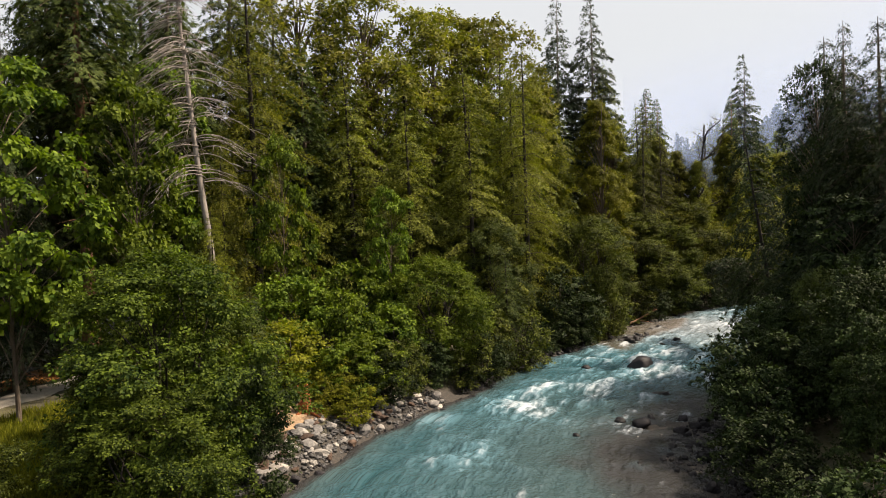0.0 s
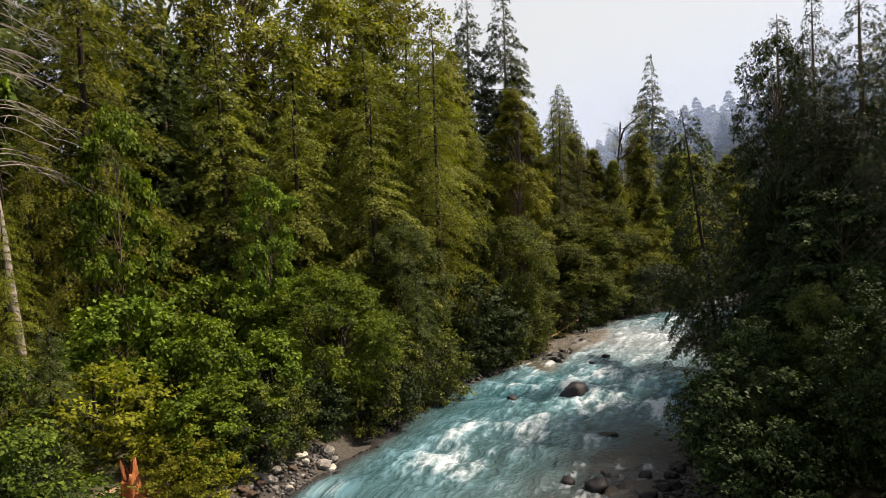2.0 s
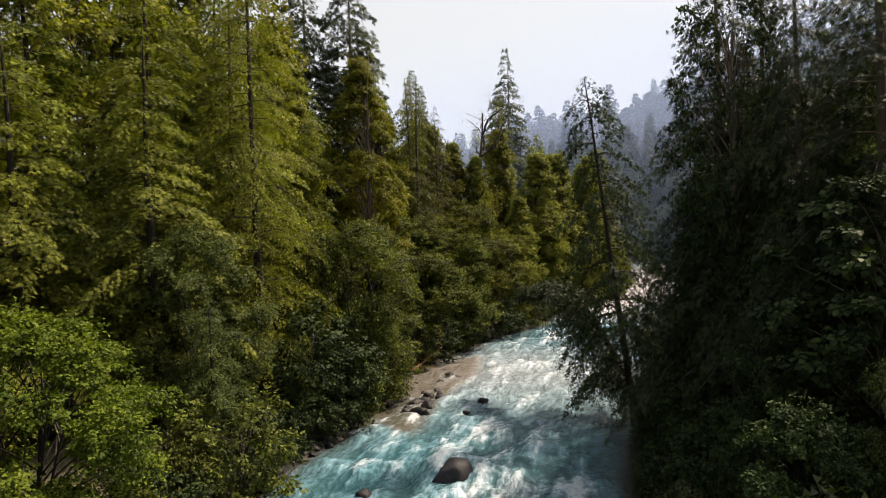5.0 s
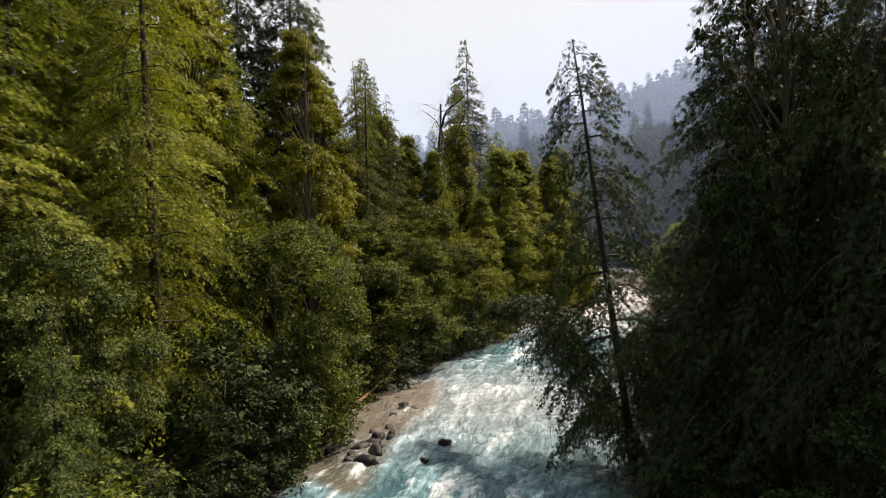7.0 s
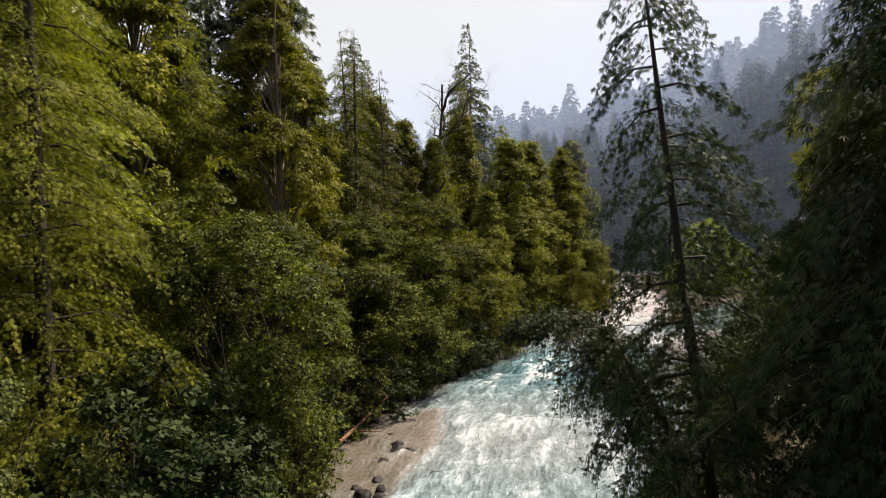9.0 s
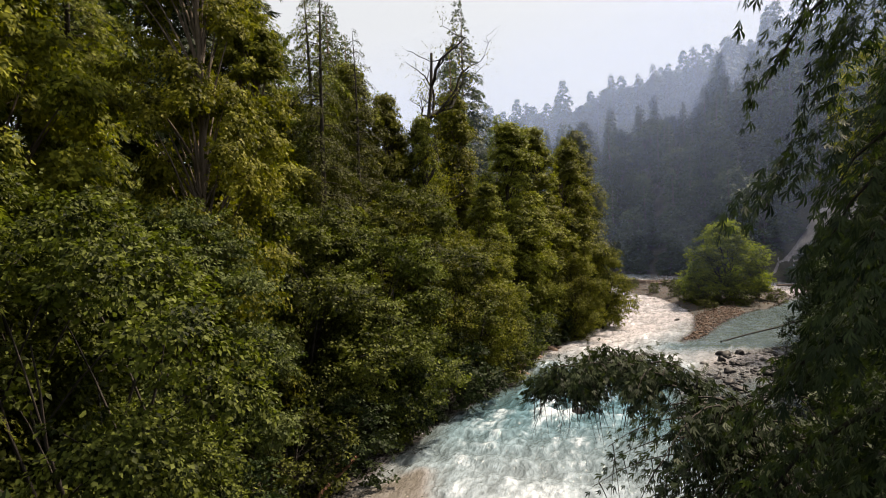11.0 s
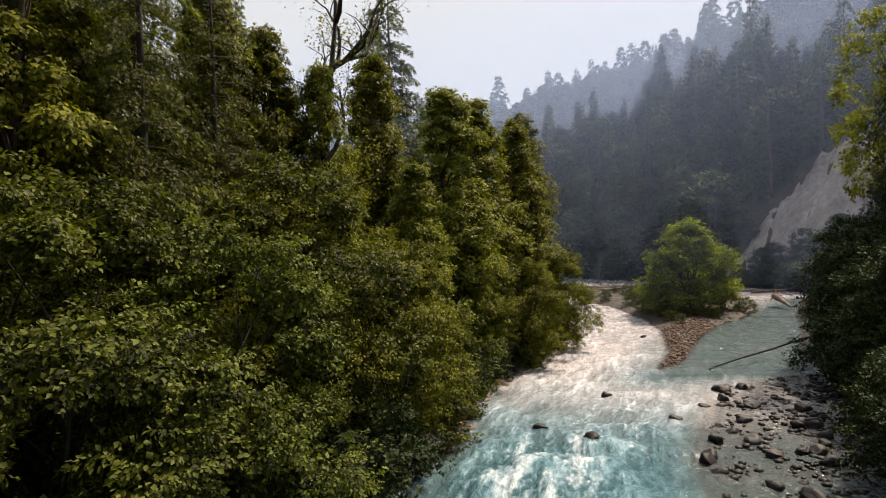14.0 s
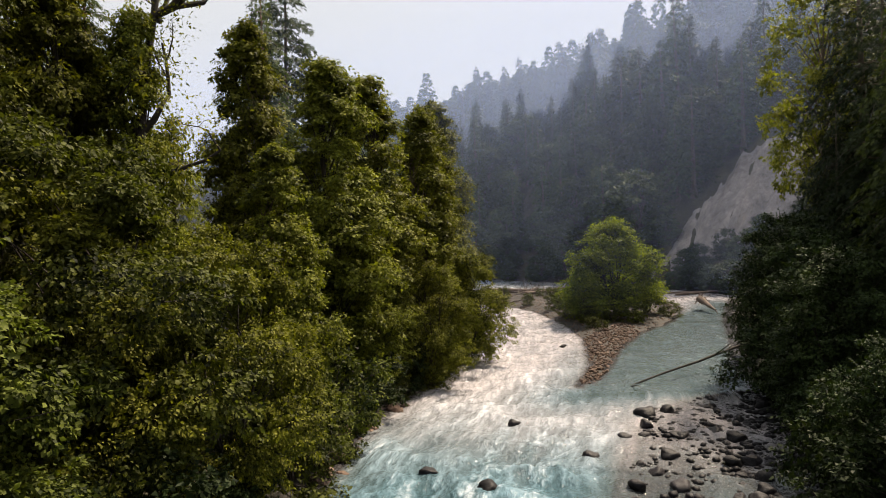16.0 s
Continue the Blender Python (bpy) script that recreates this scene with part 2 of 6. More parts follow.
def leaves(centre, along, up, length, width, broad=False):
    """Leaves: one slanted blade each; broad ones a folded kite of two triangles."""
    n = len(centre)
    along = unit(along)
    side = unit(np.cross(along, up))
    nrm = np.cross(side, along)
    L, W = length[:, None], width[:, None]
    if broad:
        vs = np.stack([centre, centre + along * L * 0.45 + side * W + nrm * L * 0.10, centre + along * L,
                       centre + along * L * 0.45 - side * W + nrm * L * 0.10], 1)
        f = np.arange(n)[:, None, None] * 4 + np.array([[0, 1, 2], [0, 2, 3]])[None]
    else:
        vs = np.stack([centre - side * W * 0.5, centre + along * L * 0.45 + side * W * 1.25, centre + along * L - side * W * 0.25], 1)
        f = np.arange(n)[:, None, None] * 3 + np.array([[0, 1, 2]])[None]
    return vs.reshape(-1, 3), f.reshape(-1, 3)


def part(name, me, parent, label=""):
    ob = new(name, me)
    ob.parent = parent
    if label:
        ob["label"] = label
    return ob


def recoloured(plant, leaf, label):
    """The same kind of plant with leaves of another colour."""
    pieces = []
    for pname, me in plant.pieces:
        if pname == "crown":
            me = me.copy()
            me.materials[0] = leaf
        pieces.append((pname, me))
    return Plant(plant.name, pieces, plant.height, label, plant.category)


class Plant:
    """The meshes of one kind of plant; planted many times, each an object with its own parts."""

    def __init__(self, name, pieces, height, label, category="tree", group=""):
        self.name, self.pieces, self.height = name, pieces, height
        self.label, self.category, self.group = label, category, group

    def plant(self, x, y, z, height, turn=0.0, wide=1.0, label="", lean=(0, 0)):
        k = height / self.height
        root = new(self.name)
        root.empty_display_size = 0.3
        root.matrix_basis = pose(x, y, z - 0.15, lean[0], lean[1], turn) @ Matrix.Diagonal((k * wide, k * wide, k, 1))
        for pname, me in self.pieces:
            part(pname, me, root)
        return tagged(root, label or self.label, self.category, self.group)


def conifer(name, seed, H, R, start, n_br, leaf, bark, label, droop=0.35, length=0.4, ragged=0.3, power=0.75, trunk_r=0.3, hang=0.4, twigs=3.2, fine=5, whorl=0.0, thick=0.2):
    """Boughs that rise or droop from the trunk, each a flat fan of twigs hung with sprays; dark gaps between the boughs."""
    rng = np.random.default_rng(seed)
    h = start + (1 - start) * ((np.arange(n_br) + rng.uniform(0, 1, n_br)) / n_br) ** 0.88
    if whorl:   # boughs gathered into tiers
        h = h + (np.round(h * H / whorl) * whorl / H - h) * 0.75
        h = np.clip(h, start, 0.995)
    az = np.arange(n_br) * 2.39996 + rng.normal(0, 0.45, n_br)
    low = np.clip((h - start) / 0.12, 0.4, 1)
    L = R * ((1 - h) / (1 - start)) ** power * low * (1 + rng.normal(0, ragged, n_br)).clip(0.3, 1.5) + 0.22
    rise = 0.22 + 0.75 * np.clip(h - 0.7, 0, 1) + rng.normal(0, 0.10, n_br)
    fall = droop * rng.uniform(0.75, 1.35, n_br) + 0.12
    n_tw = np.maximum(4, (L * twigs).astype(int))
    b = np.repeat(np.arange(n_br), n_tw)
    j = np.concatenate([np.arange(k) for k in n_tw])
    s = np.clip(0.14 + 0.86 * (j + rng.uniform(0, 0.8, len(b))) / n_tw[b], 0, 1)
    out = np.stack([np.cos(az), np.sin(az)], -1)[b]
    lat = np.stack([-out[:, 1], out[:, 0]], -1) * np.where(j % 2, 1, -1)[:, None]
    foot = np.c_[out * (L[b] * s)[:, None], H * h[b] + L[b] * (rise[b] * s - (fall + rise)[b] * s ** 2) + rng.normal(0, 0.10, len(b))]
    lt = (0.34 * L[b] * (1.02 - s) ** 0.8 + 0.30 * np.minimum(1, 0.4 + L[b] / R)) * rng.uniform(0.65, 1.2, len(b))
    lt = np.minimum(lt, 1.3)
    wing = rng.uniform(0.5, 1.1, len(b)) * np.where(s > 0.93, 0.15, 1)
    slope = rise[b] - 2 * (fall + rise)[b] * s
    tw = np.c_[out + lat * wing[:, None], 0.6 * slope - 0.10]
    tw = unit(tw)
    n_sp = np.maximum(2, (lt * fine / 0.6).astype(int))
    t = np.repeat(np.arange(len(b)), n_sp)
    k = np.concatenate([np.arange(q) for q in n_sp])
    u = np.clip((k + rng.uniform(0, 1, len(t))) / n_sp[t], 0, 1)
    c = foot[t] + tw[t] * (lt[t] * u)[:, None]
    c[:, 2] -= hang * lt[t] * u ** 2 * 0.7
    flat = np.c_[tw[t][:, 1], -tw[t][:, 0], np.zeros(len(t))] * rng.choice([-1, 1], len(t))[:, None]
    along = tw[t] * 0.9 + flat * rng.uniform(0.0, 0.9, len(t))[:, None]
    along[:, 2] -= hang * rng.uniform(0.4, 1.5, len(t)) * (0.4 + u)
    up = np.c_[rng.normal(0, 0.55, (len(t), 2)) + out[b[t]] * 0.35, np.ones(len(t))]
    c[:, 2] += rng.normal(0, 0.09, len(t))
    ln = length * rng.uniform(0.6, 1.25, len(t)) * np.minimum(1, 0.6 + L[b[t]] / R)
    v, f = sprays(c, along, up, ln, ln * thick)
    crown = mesh_from(name + "_crown", v, f, [leaf])
    zs = np.linspace(0, 1, 9)
    wob = np.cumsum(rng.normal(0, 0.006 * H, (9, 2)), 0) * 0.4
    trunk = (np.c_[wob * zs[:, None], zs * H], trunk_r * (1 - zs) ** 0.85 * (1 + 0.5 * np.exp(-zs * 25)) + 0.02)
    tv, tf = tubes([trunk], 7)
    limbs = []
    for i in range(0, n_br, 2):
        q = np.linspace(0, 1, 4)
        rr = L[i] * 0.92 * q
        limbs.append((np.c_[np.cos(az[i]) * rr, np.sin(az[i]) * rr, H * h[i] + L[i] * (rise[i] * q - (fall + rise)[i] * q ** 2)], 0.010 + 0.045 * (L[i] / R) * (1 - q)))
    for i in range(14):   # dead stubs under the crown
        a, q, hh = rng.uniform(0, 6.28), np.linspace(0, 1, 3), rng.uniform(0.06, max(start, 0.12)) * H
        ll = rng.uniform(0.6, 2.0)
        limbs.append((np.c_[np.cos(a) * ll * q, np.sin(a) * ll * q, hh - 0.25 * ll * q], 0.025 * (1 - q) + 0.006))
    lv, lf = tubes(limbs, 3)
    tv, tf = np.concatenate([tv, lv]), np.concatenate([tf, lf + len(tv)])
    trunk_me = mesh_from(name + "_trunk", tv, tf, [bark], smooth=True)
    return Plant(name, [("trunk", trunk_me), ("crown", crown)], H, label)


def broadleaf(name, seed, H, R, start, lobes, tufts, per_tuft, leaf, bark, label, size=0.16, lobe=0.34, category="tree", flat=0.75, stems=1, trunk_r=0.18, top=1.0, droop=0.35, ratio=0.42, broad=False, shell=0.5, tuft=0.42, core=0.12):
    """A crown of billowing lobes, each a shell of leafy twig ends; shaded hollows between them. top < 1 narrows the crown upwards."""
    rng = np.random.default_rng(seed)
    z0, zc = start * H, (start + 1) * 0.5 * H
    hz = (H - z0) * 0.5
    # lobes spread evenly over the crown
    i = np.arange(lobes) + 0.5
    zz = 1 - 2 * i / lobes
    aa = i * 2.39996 + rng.normal(0, 0.3, lobes)
    d = np.c_[np.sqrt(1 - zz ** 2)[:, None] * np.c_[np.cos(aa), np.sin(aa)], zz]
    rad = 0.28 + 0.76 * rng.random(lobes) ** shell
    rad = np.where(zz > 0.6, 0.80 + 0.06 * rad, rad)   # a closed top
    lc = d * rad[:, None] * [R, R, hz]
    t01 = (lc[:, 2] / hz + 1) / 2
    lc[:, :2] *= (1 + (top - 1) * t01)[:, None]
    lc[:, 2] += zc + rng.normal(0, 0.04 * hz, lobes) * (zz < 0.6)
    lr = lobe * R * rng.uniform(0.65, 1.3, lobes) * (1 + 0.6 * (top - 1) * t01)
    # twig ends on the outer and upper side of each lobe
    b = np.repeat(np.arange(lobes), tufts)
    n_t = len(b)
    away = unit(np.c_[lc[:, :2], (lc[:, 2] - zc) * R / hz])[b]
    td = unit(unit(rng.normal(0, 1, (n_t, 3))) + away * 0.75 + [0, 0, 0.22])
    tc = lc[b] + td * (lr[b] * (0.56 + 0.78 * rng.random(n_t) ** 1.5))[:, None] * [1, 1, flat]   # some twigs reach far out
    tc[:, 2] = np.maximum(tc[:, 2], 0.1)
    twig = unit(td * [1, 1, 0.5] + rng.normal(0, 0.3, (n_t, 3)) - [0, 0, droop])
    # leaves along each twig end
    k = np.repeat(np.arange(n_t), per_tuft)
    n = len(k)
    u = rng.random(n)
    spread = tuft * rng.uniform(0.7, 1.3, n_t)[k]
    side = unit(np.cross(twig[k], rng.normal(0, 1, (n, 3))))
    c = tc[k] + twig[k] * ((u - 0.45) * 1.5 * spread)[:, None] + side * (spread * rng.random(n) ** 0.6 * (1.05 - 0.6 * u) * 0.62)[:, None] * [1, 1, 0.55]
    along = unit(twig[k] * 0.8 + side * 0.8 + rng.normal(0, 0.25, (n, 3)))
    along[:, 2] -= droop
    up = td[k] * 0.85 + [0, 0, 0.55] + rng.normal(0, 0.32, (n, 3))
    ln = size * rng.uniform(0.65, 1.3, n)
    # large shaded leaves deep inside
    m = int(n * core)
    q = rng.integers(0, lobes, m)
    ci = lc[q] * [0.9, 0.9, 1] + unit(rng.normal(0, 1, (m, 3))) * (lr[q] * 0.62 * rng.random(m) ** 0.4)[:, None]
    ci[:, 2] = np.maximum(ci[:, 2], 0.1)
    c, along, up = np.r_[c, ci], np.r_[along, unit(rng.normal(0, 1, (m, 3)))], np.r_[up, rng.normal(0, 1, (m, 3))]
    ln = np.r_[ln, size * 1.5 * rng.uniform(0.7, 1.3, m)]
    v, f = leaves(c, along, up, ln, ln * ratio, broad)
    crown = mesh_from(name + "_crown", v, f, [leaf])
    limbs, trunks = [], []
    for s in range(stems):
        q = np.linspace(0, 1, 8)
        a = rng.uniform(0, 6.28)
        lean = (0 if stems == 1 else 0.45 * R) * q ** 1.3
        wob = np.cumsum(rng.normal(0, 0.012 * H, (8, 2)), 0) * q[:, None]
        pts = np.c_[np.cos(a) * lean + wob[:, 0], np.sin(a) * lean + wob[:, 1], q * H * (0.93 if stems == 1 else 0.72)]
        trunks.append(pts)
        limbs.append((pts, trunk_r * (1 - q) ** 0.9 * (1 + 0.4 * np.exp(-q * 20)) + 0.015))
    for s in range(lobes):
        tp = trunks[s % stems]
        w = np.clip((lc[s, 2] / H - 0.16) / 0.93 * 7, 0.6, 6.4)
        w0 = int(w)
        p0 = tp[w0] + (tp[w0 + 1] - tp[w0]) * (w - w0)
        p2 = p0 + (lc[s] - p0) * 0.95
        p1 = (p0 + p2) / 2 + np.array([0, 0, 0.10 * R])
        q = np.linspace(0, 1, 4)[:, None]
        limbs.append(((1 - q) ** 2 * p0 + 2 * q * (1 - q) * p1 + q ** 2 * p2, trunk_r * 0.30 * (1 - q[:, 0]) + 0.014))
        for e in range(3):   # twigs to the lobe's own ends
            p3 = tc[s * tufts + e]
            limbs.append((p2 + (p3 - p2) * q, 0.012 * (1 - q[:, 0]) + 0.006))
    tv, tf = tubes(limbs[:stems], 6)
    lv, lf = tubes(limbs[stems:], 3)
    tv, tf = np.concatenate([tv, lv]), np.concatenate([tf, lf + len(tv)])
    trunk_me = mesh_from(name + "_trunk", tv, tf, [bark], smooth=True)
    return Plant(name, [("trunk", trunk_me), ("crown", crown)], H, label, category)


# ---- the valley: river banks, ground, water ----
LEFT_BANK = [(-22, -60), (-15, -10), (-9.5, 14), (-7.6, 21), (-6.2, 24.9), (-4.9, 27.8), (-3.8, 31), (-1.8, 33.6), (1.9, 39.3), (3.4, 43), (7.0, 48), (9, 50.3),
             (12.5, 54), (15.5, 58), (17, 63), (21.8, 66.6), (27.6, 71.6), (30.3, 73.6), (36.2, 77.2), (41.8, 83.3), (46.3, 86.0), (52, 89.2), (55.5, 91.8),
             (63, 99.8), (80, 117), (93, 135), (97, 150), (90, 172), (66, 205), (20, 250)]
RIGHT_BANK = [(70, 255), (104, 205), (117, 172), (116.5, 150), (114.5, 131), (113, 112), (108, 98), (98, 93.5), (87.5, 88.5), (76, 82.0), (67.3, 77.4), (62, 72.8), (54.5, 68.2), (46, 63.0), (39, 58.8),
              (33.5, 55.4), (29, 51.0), (24.2, 46.2), (20, 41.6), (16.4, 36.8), (13.4, 30.5), (11.4, 25), (9.6, 18), (6, 0), (0, -60)]
ISLAND = [(55.5, 81.0), (58.2, 81.6), (61.5, 83.2), (67, 86.4), (74.5, 89.6), (82, 91.2), (92, 96), (99, 103), (101, 112), (101, 121), (96.5, 127.6), (91, 127.2), (84, 116), (80.5, 107), (75, 98.5), (69, 91.3), (61, 84.2)]
BAR = [(35.5, 57.0), (36.4, 61.2), (38.4, 65.2), (42.4, 69.0), (46.6, 71.6), (51, 73.8), (54.4, 75.2), (58.4, 74.6), (62, 73.0), (56, 67), (46, 60), (38, 56)]
BAR_SOUTH = [(10.5, 20), (9.0, 23.0), (8.4, 26), (9.6, 28.6), (12.0, 31.5), (14.2, 33.0), (14, 26), (12, 20)]
SIDE_CHANNEL = [(54, 79.5), (60, 74.5), (67, 76.2), (76, 80.8), (88, 87.2), (99, 92.6), (99, 95), (90, 93), (84, 91.5), (74, 89), (66, 85.5), (58, 81)]
SHOAL = [(13.4, 50.8), (16.0, 54.4), (18.6, 57.8), (21.4, 60.8), (24.2, 65.6), (18, 64.5), (15, 58), (12.4, 54)]


def signed(px, py, poly):
    """Distance to a closed outline, negative inside."""
    poly = np.asarray(poly, float)
    a, b = poly, np.roll(poly, -1, 0)
    best, inside = np.full(px.shape, 1e9), np.zeros(px.shape, bool)
    for (x0, y0), (x1, y1) in zip(a, b):
        dx, dy = x1 - x0, y1 - y0
        t = np.clip(((px - x0) * dx + (py - y0) * dy) / (dx * dx + dy * dy), 0, 1)
        best = np.minimum(best, np.hypot(px - x0 - t * dx, py - y0 - t * dy))
        if dy:
            inside ^= ((y0 > py) != (y1 > py)) & (px < x0 + dx * (py - y0) / dy)
    return np.where(inside, -best, best)


def along_line(px, py, line):
    """Arc length and signed side distance (positive to the right) along an open line."""
    line = np.asarray(line, float)
    best, s_out, n_out, acc = np.full(px.shape, 1e9), np.zeros(px.shape), np.zeros(px.shape), 0.0
    for (x0, y0), (x1, y1) in zip(line[:-1], line[1:]):
        dx, dy = x1 - x0, y1 - y0
        ln = math.hypot(dx, dy)
        t = np.clip(((px - x0) * dx + (py - y0) * dy) / (ln * ln), 0, 1)
        d = np.hypot(px - x0 - t * dx, py - y0 - t * dy)
        sgn = np.sign((px - x0) * dy - (py - y0) * dx)
        m = d < best
        best, s_out, n_out = np.where(m, d, best), np.where(m, acc + t * ln, s_out), np.where(m, sgn * d, n_out)
        acc += ln
    return s_out, n_out


RNG = np.random.default_rng(7)
WAVES = [(RNG.uniform(0, 6.28), RNG.uniform(0, 6.28), RNG.uniform(0, 6.28)) for _ in range(24)]


def rolling(px, py, size, octaves=4, seed=0):
    """A cheap smooth noise, about -1 to 1, from crossed sines."""
    out, amp = np.zeros(np.shape(px)), 1.0
    for o in range(octaves):
        for k in range(3):
            a, p, q = WAVES[(seed + o * 3 + k) % 24]
            f = 2 * np.pi / size * 2 ** o * (1 + 0.31 * k)
            out = out + amp / 3 * np.sin(f * (np.cos(a) * px + np.sin(a) * py) + p + 1.7 * np.sin(f * 0.6 * (np.sin(a) * px - np.cos(a) * py) + q))
        amp *= 0.5
    return out


def grain(x, y, seed=0):
    """Value noise on a unit lattice, 0 to 1."""
    x, y = np.asarray(x, float), np.asarray(y, float)
    xi, yi = np.floor(x).astype(np.int64), np.floor(y).astype(np.int64)
    u, v = x - xi, y - yi
    u, v = u * u * (3 - 2 * u), v * v * (3 - 2 * v)

    def corner(a, b):
        h = (a * 374761393 + b * 668265263 + seed * 974711) & 0xFFFFFFFF
        h = ((h ^ (h >> 13)) * 1274126177) & 0xFFFFFFFF
        return ((h ^ (h >> 16)) & 0xFFFF) / 65535.0
    a, b, c, d = corner(xi, yi), corner(xi + 1, yi), corner(xi, yi + 1), corner(xi + 1, yi + 1)
    return (a * (1 - u) + b * u) * (1 - v) + (c * (1 - u) + d * u) * v


def cloudy(x, y, octaves=4, seed=0):
    out, amp, total = 0.0, 1.0, 0.0
    for o in range(octaves):
        out, total = out + amp * grain(x * 2 ** o + 17.3 * o, y * 2 ** o - 9.1 * o, seed + o), total + amp
        amp *= 0.55
    return out / total


RIVER = LEFT_BANK + RIGHT_BANK
HILL_FOOT = [(60, 290), (80, 250), (108, 205), (120, 172), (119, 150), (117, 131), (115.5, 112), (111, 97), (112, 70), (120, 20), (135, -80)]


def ground_z(px, py):
    px, py = np.asarray(px, float), np.asarray(py, float)
    d = signed(px, py, RIVER)
    bank = 1.9 * (1 - np.exp(-np.clip(d - np.where(py < 38, 0, 0.9), -0.06, None) / np.where(py < 38, 2.6, 1.4))) + 0.018 * np.clip(d, 0, 60)
    z = np.where(d > 0, bank, -0.9 * (1 - np.exp(np.minimum(d, 0) / 2.0)))
    for poly, top in ((ISLAND, 0.5), (BAR, -0.17), (BAR_SOUTH, 0.0), (SHOAL, -0.15), (SIDE_CHANNEL, -0.30)):
        di = signed(px, py, poly)
        plateau = top if top < 0 else top * (1 - np.exp(np.minimum(di, 0) / 1.6)) - 0.02
        z = np.maximum(z, plateau + np.where(di > 0, (-0.05 if poly is BAR_SOUTH else -0.5) * di, 0))
    z = z + 0.10 * rolling(px, py, 5.0, 3) * np.clip(0.5 + d / 4, 0.25, 1)
    s, n = along_line(px, py, HILL_FOOT)
    dh = np.clip(n * -1, 0, None) if HILL_SIDE < 0 else np.clip(n, 0, None)
    north = 1 - 0.22 * np.clip((py - 140) / 90, 0, 1.3)
    z = z + north * (54 * (1 - np.exp(-dh / 46)) + 0.16 * np.clip(dh, 0, 75)) + np.clip(dh / 20, 0, 1) * 2.0 * rolling(px, py, 40, 3, 5)
    west = np.clip(-40 - px + 0.35 * py, 0, 600)
    return z + 0.12 * west


HILL_SIDE = -1
_s, _n = along_line(np.array([150.0]), np.array([130.0]), HILL_FOOT)
HILL_SIDE = 1 if _n[0] > 0 else -1


def grow(inner0, inner1, step, far):
    mid = np.arange(inner0, inner1 + 0.01, step)
    steps = step * 1.25 ** np.arange(1, 60)
    reach = np.cumsum(steps)
    reach = reach[reach < far]
    return np.concatenate([inner0 - reach[::-1], mid, inner1 + reach])


gx, gy = grow(-34, 150, 0.8, 2500), grow(-5, 190, 0.8, 2500)
GX, GY = np.meshgrid(gx, gy, indexing="ij")
GZ = ground_z(GX, GY)
nx, ny = GX.shape
ii, jj = np.meshgrid(np.arange(nx - 1), np.arange(ny - 1), indexing="ij")
gf = np.stack([ii * ny + jj, (ii + 1) * ny + jj, (ii + 1) * ny + jj + 1, ii * ny + jj + 1], -1).reshape(-1, 4)
ground_me = mesh_from("ground", np.stack([GX, GY, GZ], -1).reshape(-1, 3), gf, [ground_material()], smooth=True)
ground_me.attributes.new("stony", "FLOAT", "POINT").data.foreach_set("value", np.clip(1.0 - (signed(GX, GY, RIVER) - 0.2) / 2.0, 0, 1).astype(np.float32).ravel())
ground = new("ground", ground_me)
tagged(ground, "dark forest floor and stony river banks", "ground", kind="structure")


def ground_at(x, y):
    return float(ground_z(np.array([float(x)]), np.array([float(y)]))[0])


# the river: a sheet with standing waves, its foam and depth laid down per vertex
CENTRE = [(-8, -60), (-4, -10), (0.5, 14), (2.2, 24), (4.5, 31), (8.5, 38), (14, 46), (20.5, 53.5), (25, 60), (32, 68), (42, 77), (52, 83), (60, 90), (72, 101), (86, 116), (99, 133), (106, 150), (102, 172), (82, 206), (45, 252)]
step = 0.24
wx, wy = np.arange(-20, 120, step), np.arange(-6, 200, step)
WX, WY = np.meshgrid(wx, wy, indexing="ij")
keep_v = signed(WX, WY, RIVER) < 1.8
keep_f = keep_v[:-1, :-1] & keep_v[1:, :-1] & keep_v[1:, 1:] & keep_v[:-1, 1:]
index = -np.ones(WX.shape, int)
used = np.zeros(WX.shape, bool)
for sl in ((slice(None, -1), slice(None, -1)), (slice(1, None), slice(None, -1)), (slice(1, None), slice(1, None)), (slice(None, -1), slice(1, None))):
    used[sl] |= keep_f
index[used] = np.arange(used.sum())
px, py = WX[used], WY[used]
fs_, fn_ = along_line(px, py, CENTRE)
depth = np.clip(-ground_z(px, py), 0, 1)
RAPIDS = [(5.2, 35.0, 2.6, 1.0), (8.4, 38.2, 2.6, 1.0), (10.0, 40.0, 2.4, 0.8), (14.5, 41.5, 3.2, 1.0), (1.0, 27.5, 2.0, 0.5), (3.5, 31.5, 2, 0.4), (-1.0, 33.4, 1.0, 0.8), (10.5, 47.5, 3, 0.75), (16, 48, 4, 0.8), (21, 56, 5, 0.6),
          (26, 62, 5, 0.6), (30, 68, 4, 0.55), (35, 71, 4, 0.8), (39, 73.2, 3.2, 0.8), (44, 74.6, 2.6, 0.7), (48, 76.2, 2.4, 0.75), (40.5, 79.5, 2.0, 0.6), (49, 81, 4, 0.6), (55, 86, 5, 0.5), (61, 92, 6, 0.45), (70, 102, 8, 0.45), (82, 116, 8, 0.45), (97, 136, 9, 0.4), (105, 150, 8, 0.4),
          (8.9, 49.8, 1.6, 0.7), (11.4, 51.4, 1.2, 0.7)]
